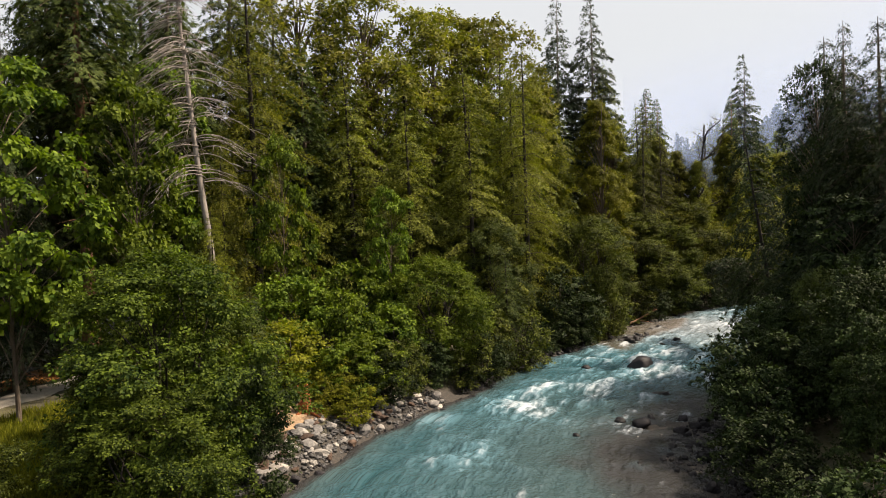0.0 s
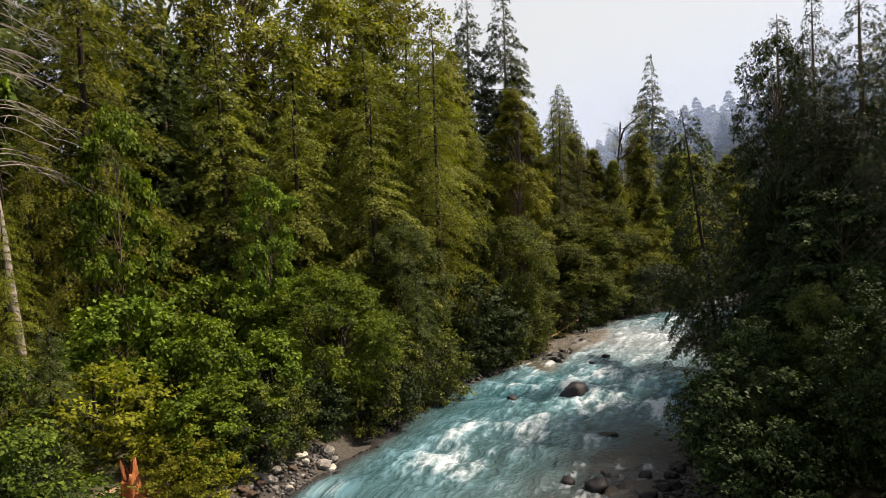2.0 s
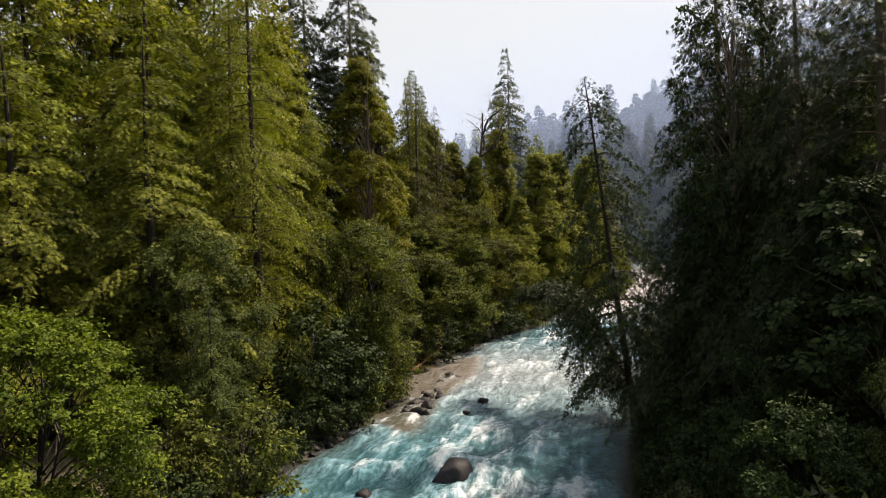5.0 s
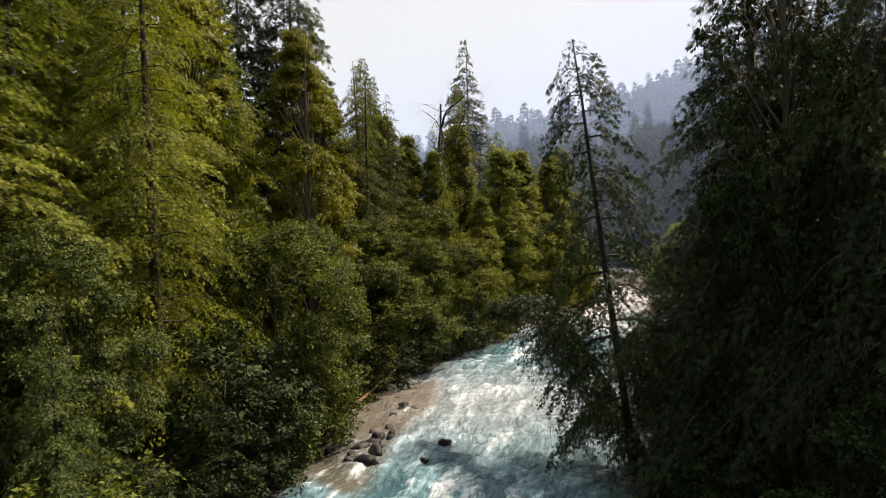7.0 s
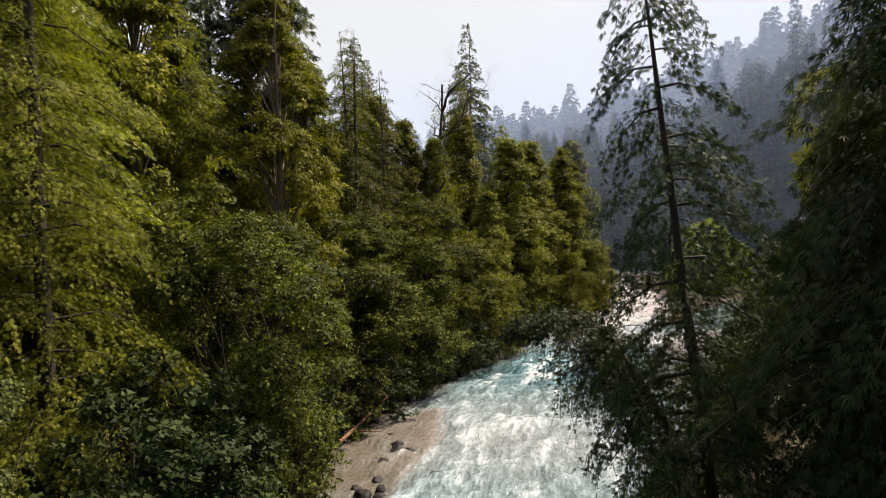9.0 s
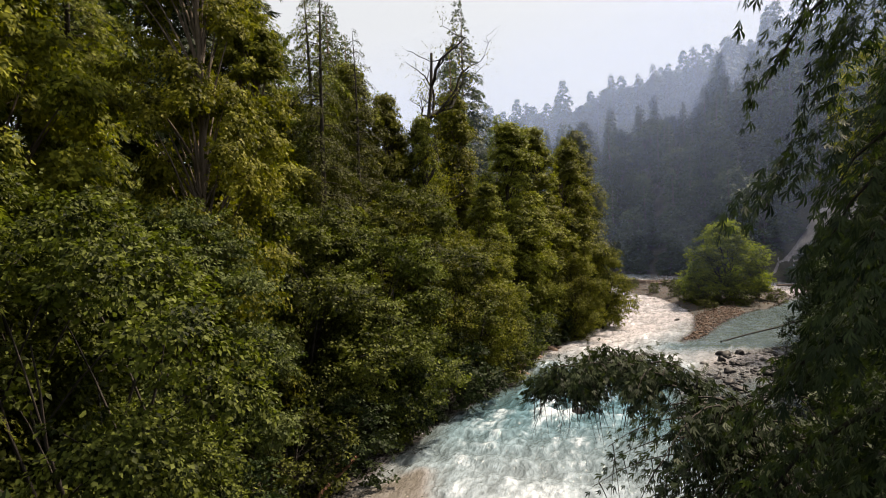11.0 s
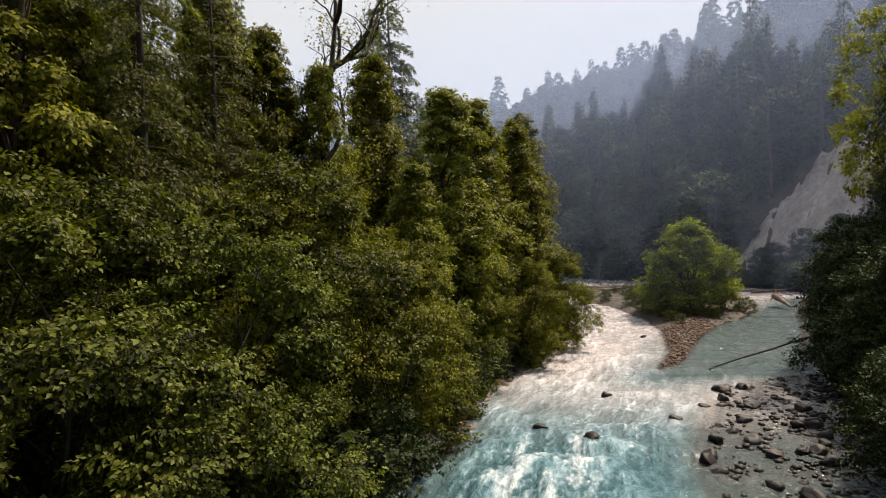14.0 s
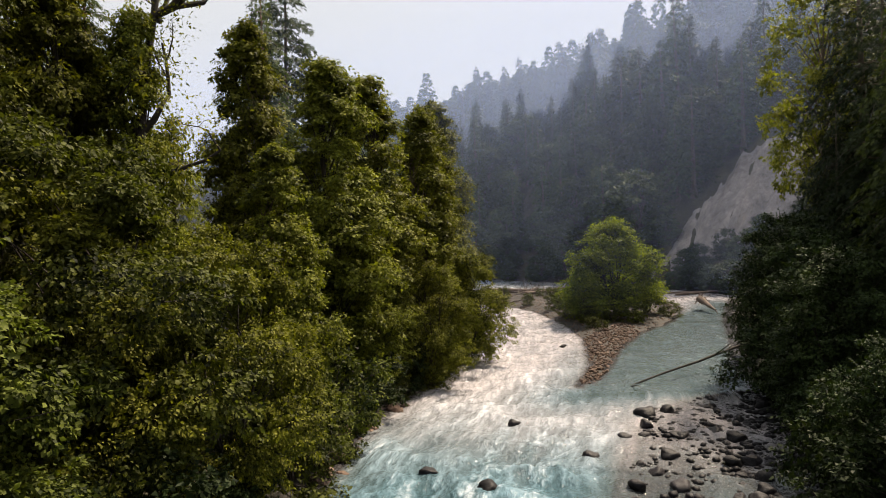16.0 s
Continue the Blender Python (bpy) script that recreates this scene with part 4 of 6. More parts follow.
# kind, x, y, height above the ground, turn, breadth
PLAN = [
    # forest edge on the west bank, by the track
    (MAPLE, -18.4, 27.4, 16.5, 10, 0.75), (MAPLE, -16.2, 34.0, 17.0, 80, 0.62),
    (FIR_BARE, -20.7, 37.5, 31.0, 0, 1.0), (FIR, -25.1, 42.0, 29.0, 30, 1.1), (FIR, -19.7, 47.5, 30.0, 140, 1.1), (CEDAR_GOLD, -12.9, 44.8, 27.0, 20, 0.95), (MAPLE, -18.0, 41.0, 20.0, 310, 0.6),
    (FIR, -32, 36, 28, 77, 1.2), (FIR, -23.8, 52.5, 33, 20, 1.1), (FIR, -16.8, 52.5, 32, 110, 1.1), (FIR_BIG, -27.5, 34.0, 24, 0, 0.9), (FIR_BIG, -22.5, 33.6, 20, 50, 0.7), (FIR_B, -28, 50, 30, 10, 1.2), (FIR, -14.5, 57, 30, 70, 1.1), (FIR_B, -24, 60, 31, 33, 1.2),
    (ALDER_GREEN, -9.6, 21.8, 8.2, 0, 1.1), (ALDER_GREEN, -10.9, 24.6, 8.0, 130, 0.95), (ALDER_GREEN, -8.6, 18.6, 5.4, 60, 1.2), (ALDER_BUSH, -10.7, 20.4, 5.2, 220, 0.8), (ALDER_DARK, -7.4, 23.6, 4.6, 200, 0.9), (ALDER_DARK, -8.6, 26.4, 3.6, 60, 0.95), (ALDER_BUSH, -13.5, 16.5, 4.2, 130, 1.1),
    (MAPLE, -9.8, 39.6, 14.6, 40, 0.5), (MAPLE_BUSH, -6.3, 36.5, 5.0, 0, 0.85), (MAPLE_BUSH, -4.4, 34.2, 3.4, 120, 1.15), (YELLOW_BUSH, -5.7, 31.6, 1.9, 0, 1.2),
    (YELLOW_BUSH, -8.4, 33.4, 3.6, 90, 1.2), (MAPLE_BUSH, -9.0, 37.0, 5.6, 220, 0.9), (CEDAR_YOUNG, -9.6, 31.6, 5.8, 50, 1.2), (CEDAR_GOLD, -13.0, 38.4, 13.5, 0, 0.75), (CEDAR_GOLD, -12.7, 35.4, 9.5, 70, 0.9),
    (MAPLE, -3.6, 42.6, 11.4, 100, 0.55), (ALDER_BRIGHT, -0.6, 40.9, 6.9, 0, 1.05), (MAPLE_BUSH, -3.2, 37.6, 4.2, 300, 0.9), (MAPLE_BUSH, -6.0, 40.5, 6.0, 40, 0.8),
    # forest wall, west bank
    (FIR_B, -10.2, 59.0, 29.0, 80, 1.0), (COTTON, -6.3, 61.5, 32.0, 0, 1.1), (COTTON, -1.0, 66.0, 31.0, 120, 1.1), (COTTON, 5.8, 71.5, 32.0, 240, 1.1), (COTTON, -12.5, 60, 33.0, 30, 1.1), (COTTON, 2.5, 74, 33.0, 300, 1.1),
    (FIR_FINE, 2.4, 57.5, 24.0, 20, 1.1), (FIR_FINE, -2.7, 56.5, 23.0, 70, 1.1), (FIR_FINE, -7.2, 52.5, 22.0, 100, 1.1), (FIR, -11.2, 53.5, 24.0, 160, 1.1), (GOLD_TALL, 10.0, 67.6, 25.0, 40, 1.05), (CEDAR, 6.0, 64.0, 26.0, 99, 1.0),
    (CEDAR, -2.5, 50.5, 17.0, 0, 1.2), (CEDAR, 2.3, 51.5, 17.5, 50, 1.2), (FIR_FINE, 6.5, 59.5, 23.0, 220, 1.1),
    (FIR_SPARE, 15.3, 82.5, 37.5, 0, 0.8), (FIR_SPARE, 19.4, 81.8, 37.0, 90, 0.9), (GOLD_FINE, 16.2, 66.4, 22.8, 0, 1.0), (FIR_FINE, 23.8, 77.5, 22.5, 30, 0.8), (FIR_FINE, 20.5, 81.0, 28.5, 90, 0.85),
    (ALDER_SHADE, 4.2, 50.0, 9.4, 40, 0.85), (CEDAR_YOUNG, 4.4, 46.2, 8.0, 0, 1.1), (CEDAR_YOUNG, 8.6, 51.6, 5.0, 70, 1.3), (CEDAR_GOLD, 7.2, 55.2, 24.0, 100, 0.85), (ALDER_SHADE, 15.2, 63.8, 10.2, 90, 0.95), (ALDER_BUSH, 20.2, 69.4, 10.0, 10, 1.05), (SHRUB, 9.6, 53.4, 5.5, 15, 1.0),
    (CEDAR, 12.2, 70.5, 21.5, 140, 1.05), (CEDAR_GOLD, 3.0, 69.5, 26.5, 170, 1.1), (FIR, 13.0, 76.0, 26.0, 0, 1.1),
    (ALDER_BUSH, 12.6, 57.4, 9.6, 200, 0.95), (ALDER_BUSH, 9.8, 61.0, 10.0, 100, 1.0), (ALDER_BUSH, 24.6, 70.8, 9.6, 120, 1.0), (GOLD_TALL, 20.0, 76.0, 21.5, 10, 1.1), 
    (FIR_B, 31.0, 96.0, 28.0, 50, 1.1), (ALDER_BUSH, 28.6, 76.0, 11.2, 30, 0.95), (ALDER_LIT, 33.4, 77.2, 9.2, 0, 0.85), (FIR_B, 34.2, 101.5, 27.5, 0, 1.0), (ALDER_TALL, 30.6, 82.0, 15.5, 120, 0.9), (CEDAR, 29.0, 88.5, 22.0, 0, 1.1), (CEDAR_GOLD, 27.0, 83.0, 15.0, 0, 1.1), (ALDER_BUSH, 20.8, 70.2, 7.6, 220, 0.9),
    (ALDER_LIT, 27.4, 75.4, 10.0, 40, 0.9), (CEDAR, 33.5, 82.4, 12.5, 90, 1.0), (CEDAR_GOLD, 25.5, 72.4, 7.5, 90, 1.4),
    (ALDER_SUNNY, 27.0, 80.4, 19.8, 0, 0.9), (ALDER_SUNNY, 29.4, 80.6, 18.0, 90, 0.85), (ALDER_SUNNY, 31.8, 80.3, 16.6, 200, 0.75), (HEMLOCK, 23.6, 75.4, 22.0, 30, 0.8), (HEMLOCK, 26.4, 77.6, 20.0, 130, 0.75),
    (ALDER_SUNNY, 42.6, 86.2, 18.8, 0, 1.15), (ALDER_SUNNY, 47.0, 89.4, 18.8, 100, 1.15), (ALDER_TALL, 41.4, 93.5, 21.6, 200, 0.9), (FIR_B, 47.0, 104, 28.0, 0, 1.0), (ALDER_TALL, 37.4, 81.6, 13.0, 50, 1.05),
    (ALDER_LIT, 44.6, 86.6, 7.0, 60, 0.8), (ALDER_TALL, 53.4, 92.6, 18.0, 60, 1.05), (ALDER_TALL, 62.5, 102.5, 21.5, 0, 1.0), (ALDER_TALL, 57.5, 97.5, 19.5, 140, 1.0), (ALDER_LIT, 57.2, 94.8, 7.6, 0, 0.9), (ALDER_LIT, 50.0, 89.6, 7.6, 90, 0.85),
    (FIR_SPARE, 52.2, 111.0, 36.5, 40, 0.9), (FIR_BACK, 66, 118, 22, 0, 1.1), (ALDER_MID, 72, 113, 10, 0, 1.0), (FIR_BACK, 84, 132, 22, 50, 1.1), (FIR_BACK, 90, 148, 23, 50, 1.1),
    (ALDER_LIT, 56.2, 91.4, 8.6, 0, 0.9), (ALDER_LIT, 50.0, 87.8, 8.0, 80, 0.85), (ALDER_LIT, 44.0, 87.0, 7.0, 160, 0.85), (ALDER_MID, 58.6, 95.0, 6.4, 220, 0.9),
    (YELLOW_BUSH, -4.7, 31.4, 1.8, 20, 1.1), (SHRUB, -3.4, 33.8, 2.6, 0, 1.0), (MAPLE_BUSH, -5.2, 32.9, 3.2, 80, 1.0), (SHRUB_LIGHT, -2.6, 35.6, 2.8, 0, 1.0), (SHRUB, -1.2, 37.6, 2.8, 50, 1.0),
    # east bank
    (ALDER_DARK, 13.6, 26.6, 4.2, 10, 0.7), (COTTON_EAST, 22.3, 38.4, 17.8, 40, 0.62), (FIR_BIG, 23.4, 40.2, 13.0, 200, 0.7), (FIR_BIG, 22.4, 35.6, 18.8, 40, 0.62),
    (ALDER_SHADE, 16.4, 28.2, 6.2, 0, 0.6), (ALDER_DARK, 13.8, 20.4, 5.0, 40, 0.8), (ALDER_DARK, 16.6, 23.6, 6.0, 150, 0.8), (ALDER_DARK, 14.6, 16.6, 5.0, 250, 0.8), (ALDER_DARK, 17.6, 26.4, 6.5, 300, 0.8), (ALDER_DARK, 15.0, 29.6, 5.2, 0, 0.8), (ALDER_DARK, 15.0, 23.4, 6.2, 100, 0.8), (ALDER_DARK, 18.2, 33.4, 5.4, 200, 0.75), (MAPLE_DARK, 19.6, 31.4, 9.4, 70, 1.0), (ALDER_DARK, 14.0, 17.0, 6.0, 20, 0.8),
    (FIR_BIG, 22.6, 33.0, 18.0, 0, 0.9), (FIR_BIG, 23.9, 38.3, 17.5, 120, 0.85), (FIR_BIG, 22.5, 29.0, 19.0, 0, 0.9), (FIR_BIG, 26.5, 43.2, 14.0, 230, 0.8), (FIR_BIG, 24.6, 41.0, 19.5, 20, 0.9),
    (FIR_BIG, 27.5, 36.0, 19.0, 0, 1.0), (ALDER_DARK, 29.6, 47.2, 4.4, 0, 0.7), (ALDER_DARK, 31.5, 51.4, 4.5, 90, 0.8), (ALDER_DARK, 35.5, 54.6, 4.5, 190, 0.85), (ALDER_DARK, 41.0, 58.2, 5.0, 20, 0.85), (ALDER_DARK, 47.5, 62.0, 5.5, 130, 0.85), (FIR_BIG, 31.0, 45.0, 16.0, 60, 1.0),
    # tall firs out of view, added to cast shade on the gravel bar
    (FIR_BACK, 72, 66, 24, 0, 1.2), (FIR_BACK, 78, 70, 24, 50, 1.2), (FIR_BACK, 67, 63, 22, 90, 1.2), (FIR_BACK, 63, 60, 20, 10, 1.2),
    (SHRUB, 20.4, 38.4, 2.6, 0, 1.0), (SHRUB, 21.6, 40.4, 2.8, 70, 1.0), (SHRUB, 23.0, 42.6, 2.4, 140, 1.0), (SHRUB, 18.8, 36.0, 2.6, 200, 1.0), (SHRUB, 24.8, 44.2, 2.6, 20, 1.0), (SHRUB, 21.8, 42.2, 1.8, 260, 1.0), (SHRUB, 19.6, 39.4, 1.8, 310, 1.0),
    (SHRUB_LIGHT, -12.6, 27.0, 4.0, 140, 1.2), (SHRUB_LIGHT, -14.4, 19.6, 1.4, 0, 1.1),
    # the 26 m fir at (74, 69) is added to shade the rapids
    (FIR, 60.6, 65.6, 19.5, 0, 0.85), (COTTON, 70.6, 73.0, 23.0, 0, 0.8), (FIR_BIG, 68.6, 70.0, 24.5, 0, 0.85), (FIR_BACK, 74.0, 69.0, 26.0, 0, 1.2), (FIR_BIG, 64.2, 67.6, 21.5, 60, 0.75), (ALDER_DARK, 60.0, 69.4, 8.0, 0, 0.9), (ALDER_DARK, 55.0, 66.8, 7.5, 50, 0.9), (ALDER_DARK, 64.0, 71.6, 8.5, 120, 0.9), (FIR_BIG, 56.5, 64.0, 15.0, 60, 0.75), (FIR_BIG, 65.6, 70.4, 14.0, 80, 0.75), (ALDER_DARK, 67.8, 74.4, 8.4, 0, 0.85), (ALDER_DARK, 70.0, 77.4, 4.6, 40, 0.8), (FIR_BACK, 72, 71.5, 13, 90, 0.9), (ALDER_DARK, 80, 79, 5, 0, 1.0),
    (WILLOW, 80.8, 96.8, 9.9, 0, 1.18), (WILLOW, 78.0, 98.6, 5.4, 80, 0.9), (ALDER_DARK, 112.5, 105.5, 6.0, 0, 0.95), (ALDER_DARK, 114, 102, 5.0, 80, 0.9),
]
for kind, x, y, height, turn, wide in PLAN:
    kind.plant(x, y, ground_at(x, y), height, turn, wide)
CEDAR_THIN.plant(24.2, 46.6, ground_at(24.2, 46.6), 17.4, 0, 1.0, lean=(0.5, -8.0))

# deeper forest behind both banks, closing the view; lower round the clearing upstream
rng = np.random.default_rng(5)
CLEARING = [(30, 84), (38, 90), (46, 100), (58, 124), (44, 132), (36, 108)]
spots = [(x, y) for _, x, y, *_rest in PLAN]
for _ in range(2600):
    x, y = rng.uniform(-45, 78), rng.uniform(28, 150)
    d = float(signed(np.array([x]), np.array([y]), RIVER)[0])
    if not (14 if y < 64 and x < 10 else 9.5) < d < (15.5 if x > 14 + 0.75 * max(y - 30, 0) and y < 75 else 24) or min((x - a) ** 2 + (y - b) ** 2 for a, b in spots) < 4.4 ** 2:
        continue
    east = x > 14 + 0.75 * max(y - 30, 0) and y < 75
    if -28 < x < -15 and y < 44:
        continue
    low = float(signed(np.array([x]), np.array([y]), CLEARING)[0]) < 3
    spots.append((x, y))
    h = (rng.uniform(6, 9) if y > 43 and x < 56 else rng.uniform(12, 17)) if east else rng.uniform(8, 11) if low else rng.uniform(19, 25) if y > 80 else rng.uniform(21, 28)
    (FIR_BACK if rng.random() < 0.55 else CEDAR_BACK).plant(x, y, ground_at(x, y), h, rng.uniform(0, 360), rng.uniform(1.0, 1.25))

# the wider forest on both sides and downstream, seen only through gaps and in the light
FIR_FAR = conifer("fir_tree", 44, 22, 4.4, 0.05, 80, NEEDLE, BARK, "dark fir in the wider forest", length=1.9, twigs=1.4, fine=1.2, thick=0.3)
for _ in range(1500):
    x, y = rng.uniform(-50, 95), rng.uniform(-45, 88)
    d = float(signed(np.array([x]), np.array([y]), RIVER)[0])
    east = x > 8 + 0.55 * max(y, 0)
    if not (16 if east else 9) < d < (52 if east else 34) or (not east and y > 14) or min((x - a) ** 2 + (y - b) ** 2 for a, b in spots) < 5.2 ** 2:
        continue
    spots.append((x, y))
    FIR_FAR.plant(x, y, ground_at(x, y), min(rng.uniform(15, 22), 0.72 * d), rng.uniform(0, 360), rng.uniform(1.0, 1.3))

# shrubs along the water's edge
for line, s0, s1, kinds in ((LEFT_BANK, 103.0, 200.0, (SHRUB, SHRUB_LIGHT)), (RIGHT_BANK[::-1], 62.0, 122.0, (SHRUB, SHRUB)), (RIGHT_BANK[::-1], 138.0, 158.0, (SHRUB, SHRUB))):
    pts = np.asarray(line, float)
    seg = np.hypot(*np.diff(pts, axis=0).T)
    acc = np.concatenate([[0], np.cumsum(seg)])
    s = s0
    while s < s1:
        k = int(np.searchsorted(acc, s) - 1)
        u = (s - acc[k]) / seg[k]
        p = pts[k] + (pts[k + 1] - pts[k]) * u
        d = (pts[k + 1] - pts[k]) / seg[k]
        side = np.array([-d[1], d[0]]) * (1 if line is LEFT_BANK else -1)
        q = p + side * rng.uniform(0.2, 1.2)
        tall = rng.uniform(1.0, 1.7) if line is not LEFT_BANK and 15 < q[0] < 31 else rng.uniform(2.2, 4.6)
        kinds[int(rng.integers(2))].plant(q[0], q[1], ground_at(*q), tall, rng.uniform(0, 360), rng.uniform(0.8, 1.15))
        s += rng.uniform(2.0, 3.2)


# ---- dead and leaning trees ----
def dead_fir(x, y, height):
    """A bleached standing snag with long drooping bare boughs on its upper half."""
    r = np.random.default_rng(41)
    root = new("dead_fir")
    root.matrix_basis = pose(x, y, ground_at(x, y) - 0.1, -0.5, -5.0, 0)
    q = np.linspace(0, 1, 10)
    wob = np.cumsum(r.normal(0, 0.05, (10, 2)), 0)
    v, f = tubes([(np.c_[wob, q * height], 0.20 * (1 - q) ** 0.7 + 0.03)], 9)
    part("trunk", mesh_from("dead_fir_trunk", v, f, [DEADWOOD], smooth=True), root)
    for i in range(170):
        boughs = []
        h = r.uniform(0.42, 0.99)
        a = r.choice([r.uniform(0, 6.28), r.normal(3.3, 0.7)])
        ln = (0.9 + 4.4 * (1 - h) ** 0.6) * r.uniform(0.55, 1.15)
        u = np.linspace(0, 1, 7)
        z = h * height + ln * (0.22 * u - 0.62 * u ** 2)
        boughs.append((np.c_[np.cos(a) * ln * u * 0.95, np.sin(a) * ln * u * 0.95, z], 0.024 * (1 - u) + 0.009))
        for k in range(5):
            u0 = r.uniform(0.25, 0.95)
            st = np.array([np.cos(a) * ln * u0 * 0.95, np.sin(a) * ln * u0 * 0.95, h * height + ln * (0.22 * u0 - 0.62 * u0 ** 2)])
            b = a + r.choice([-1, 1]) * r.uniform(0.4, 0.9)
            l2, w = ln * 0.28, np.linspace(0, 1, 4)
            boughs.append((st + np.c_[np.cos(b) * l2 * w, np.sin(b) * l2 * w, -0.5 * l2 * w ** 1.5], 0.012 * (1 - w) + 0.006))
        v, f = tubes(boughs, 4)
        part("bough", mesh_from("dead_fir_bough", v, f, [DEADWOOD], smooth=True), root)
    return tagged(root, "bleached dead fir with bare drooping boughs", "dead tree")


dead_fir(-12.6, 36.9, 25.0)


def gnarled_tree(x, y, height, seed, tufts, label):
    """A crooked old cottonwood, mostly bare limbs with mossy tufts of leaves."""
    r = np.random.default_rng(seed)
    root = new("gnarled_cottonwood")
    root.matrix_basis = pose(x, y, ground_at(x, y) - 0.1)
    limbs, ends = [], []

    def branch(p, d, ln, rad, level):
        n = 9 if level == 0 else 6
        pts, dirs = [p], unit(d)
        for _ in range(n):
            dirs = unit(dirs + r.normal(0, 0.30 if level else 0.13, 3) + np.array([0, 0, 0.10 if level else 0.22]))
            pts.append(pts[-1] + dirs * ln / n)
        pts = np.array(pts)
        limbs.append((pts, np.linspace(rad, rad * 0.35, n + 1)))
        if level < 3:
            for i in range((9, 4, 3)[level]):
                k = int(r.integers(n // 2 if level == 0 else 2, n + 1))
                a = r.uniform(0, 6.28)
                side = unit(np.array([math.cos(a), math.sin(a), r.uniform(0.35, 1.1)]))
                branch(pts[k], side, ln * (0.26, 0.5, 0.5)[level] * r.uniform(0.6, 1.15), rad * (0.30 if level else 0.5), level + 1)
        if level > 1:
            ends.append(pts[-1])
            ends.append(pts[3])
    branch(np.zeros(3), np.array([-0.03, 0.02, 1.0]), height * 0.86, 0.26, 0)
    v, f = tubes(limbs, 5)
    part("trunk", mesh_from("gnarled_trunk", v, f, [DARK_BARK], smooth=True), root)
    ends = np.array(ends)
    ends = ends[(r.random(len(ends)) < 0.7) & ((ends[:, 2] < 0.70 * height) | (r.random(len(ends)) < 0.25))]
    c = np.repeat(ends, tufts, 0)
    off = r.normal(0, 0.42, c.shape)
    n = len(c)
    ln = 0.14 * r.uniform(0.6, 1.3, n)
    v, f = leaves(c + off, unit(off + r.normal(0, 0.3, c.shape)) + [0, 0, -0.3], np.c_[r.normal(0, 0.5, (n, 2)), np.ones(n)], ln, ln * 0.34)
    part("crown", mesh_from("gnarled_crown", v, f, [LEAF_GOLD]), root, "thin tufts of yellow-green leaves")
    return tagged(root, label, "tree")


gnarled_tree(31.0, 79.8, 24.0, 57, 42, "gnarled half-bare cottonwood rising above the alders")


def leaning_cedar():
    """A cedar fallen half over the river, its boughs hanging towards the water."""
    r = np.random.default_rng(61)
    root = new("leaning_cedar")
    base = np.array([25.0, 46.6, ground_at(25.0, 46.6) - 0.2])
    root.matrix_basis = Matrix.Translation(base)
    line = np.array([[0, 0, 0], [-0.2, 1.0, 1.7], [-0.6, 2.0, 3.4], [-1.4, 2.6, 5.2], [-2.3, 2.9, 6.7]])
    q = np.linspace(0, 4, 17)
    trunk = np.stack([np.interp(q, np.arange(5), line[:, k]) for k in range(3)], -1)
    v, f = tubes([(trunk, np.linspace(0.24, 0.11, 17))], 8)
    part("trunk", mesh_from("leaning_trunk", v, f, [DARK_BARK], smooth=True), root)
    # a lush leader rising beside the broken stem
    q2 = np.linspace(0, 1, 17)[:, None]
    leader = (1 - q2) ** 2 * (np.array([24.4, 48.9, 3.2]) - base) + 2 * q2 * (1 - q2) * (np.array([23.8, 51.8, 8.2]) - base) + q2 ** 2 * (np.array([22.5, 54.5, 5.7]) - base)
    v, f = tubes([(leader, np.linspace(0.09, 0.015, 17))], 6)
    part("leader", mesh_from("leaning_leader", v, f, [DARK_BARK], smooth=True), root)
    cs, al = [], []
    for i in range(172):
        boughs = []
        lush = i >= 120
        k = r.uniform(5.0, 16.0) if lush else r.uniform(2.5, 16)
        p = np.array([np.interp(k, np.arange(17), (leader if lush else trunk)[:, c]) for c in range(3)])
        a = r.choice([r.normal(2.7, 0.7), r.uniform(0, 6.28)], p=[0.7, 0.3])
        if lush:
            a = r.uniform(0, 6.28)
        ln = 0.5 + 1.1 * r.random() ** 1.6 if lush else r.uniform(1.0, 4.2) * (1.05 - 0.02 * k)
        u = np.linspace(0, 1, 8)
        pts = p + np.c_[np.cos(a) * ln * u, np.sin(a) * ln * u, ln * (0.62 * u - 0.70 * u ** 2)]
        boughs.append((pts, 0.018 * (1 - u) + 0.005))
        bare = r.random() < (0.08 if lush else 0.35)
        for j in range(15 if bare else 120 if lush else 80):
            w = r.uniform(0.45 if lush else 0.25, 1.0)
            at = np.array([np.interp(w, u, pts[:, c]) for c in range(3)])
            cs.append(at + r.normal(0, 0.15, 3) * [1, 1, 0.9] - [0, 0, r.random() ** 2 * 0.35])
            al.append([np.cos(a) + r.normal(0, 0.7), np.sin(a) + r.normal(0, 0.7), -0.9 + r.normal(0, 0.3)])
        for j in range(3):   # hanging bare twigs
            w = r.uniform(0.4, 1.0)
            at = np.array([np.interp(w, u, pts[:, c]) for c in range(3)])
            t = np.linspace(0, 1, 5)
            l2 = r.uniform(0.5, 1.5)
            boughs.append((at + np.c_[r.normal(0, 0.25) * t * l2, r.normal(0, 0.25) * t * l2, -l2 * t ** 1.2], 0.010 * (1 - t) + 0.004))
        v, f = tubes(boughs, 4)
        part("bough", mesh_from("leaning_bough", v, f, [DARK_BARK], smooth=True), root)
    cs, al = np.array(cs), np.array(al)
    n = len(cs)
    ln = 0.16 * r.uniform(0.6, 1.3, n)
    v, f = sprays(cs, al, np.c_[r.normal(0, 0.6, (n, 2)), np.ones(n)], ln, ln * 0.22)
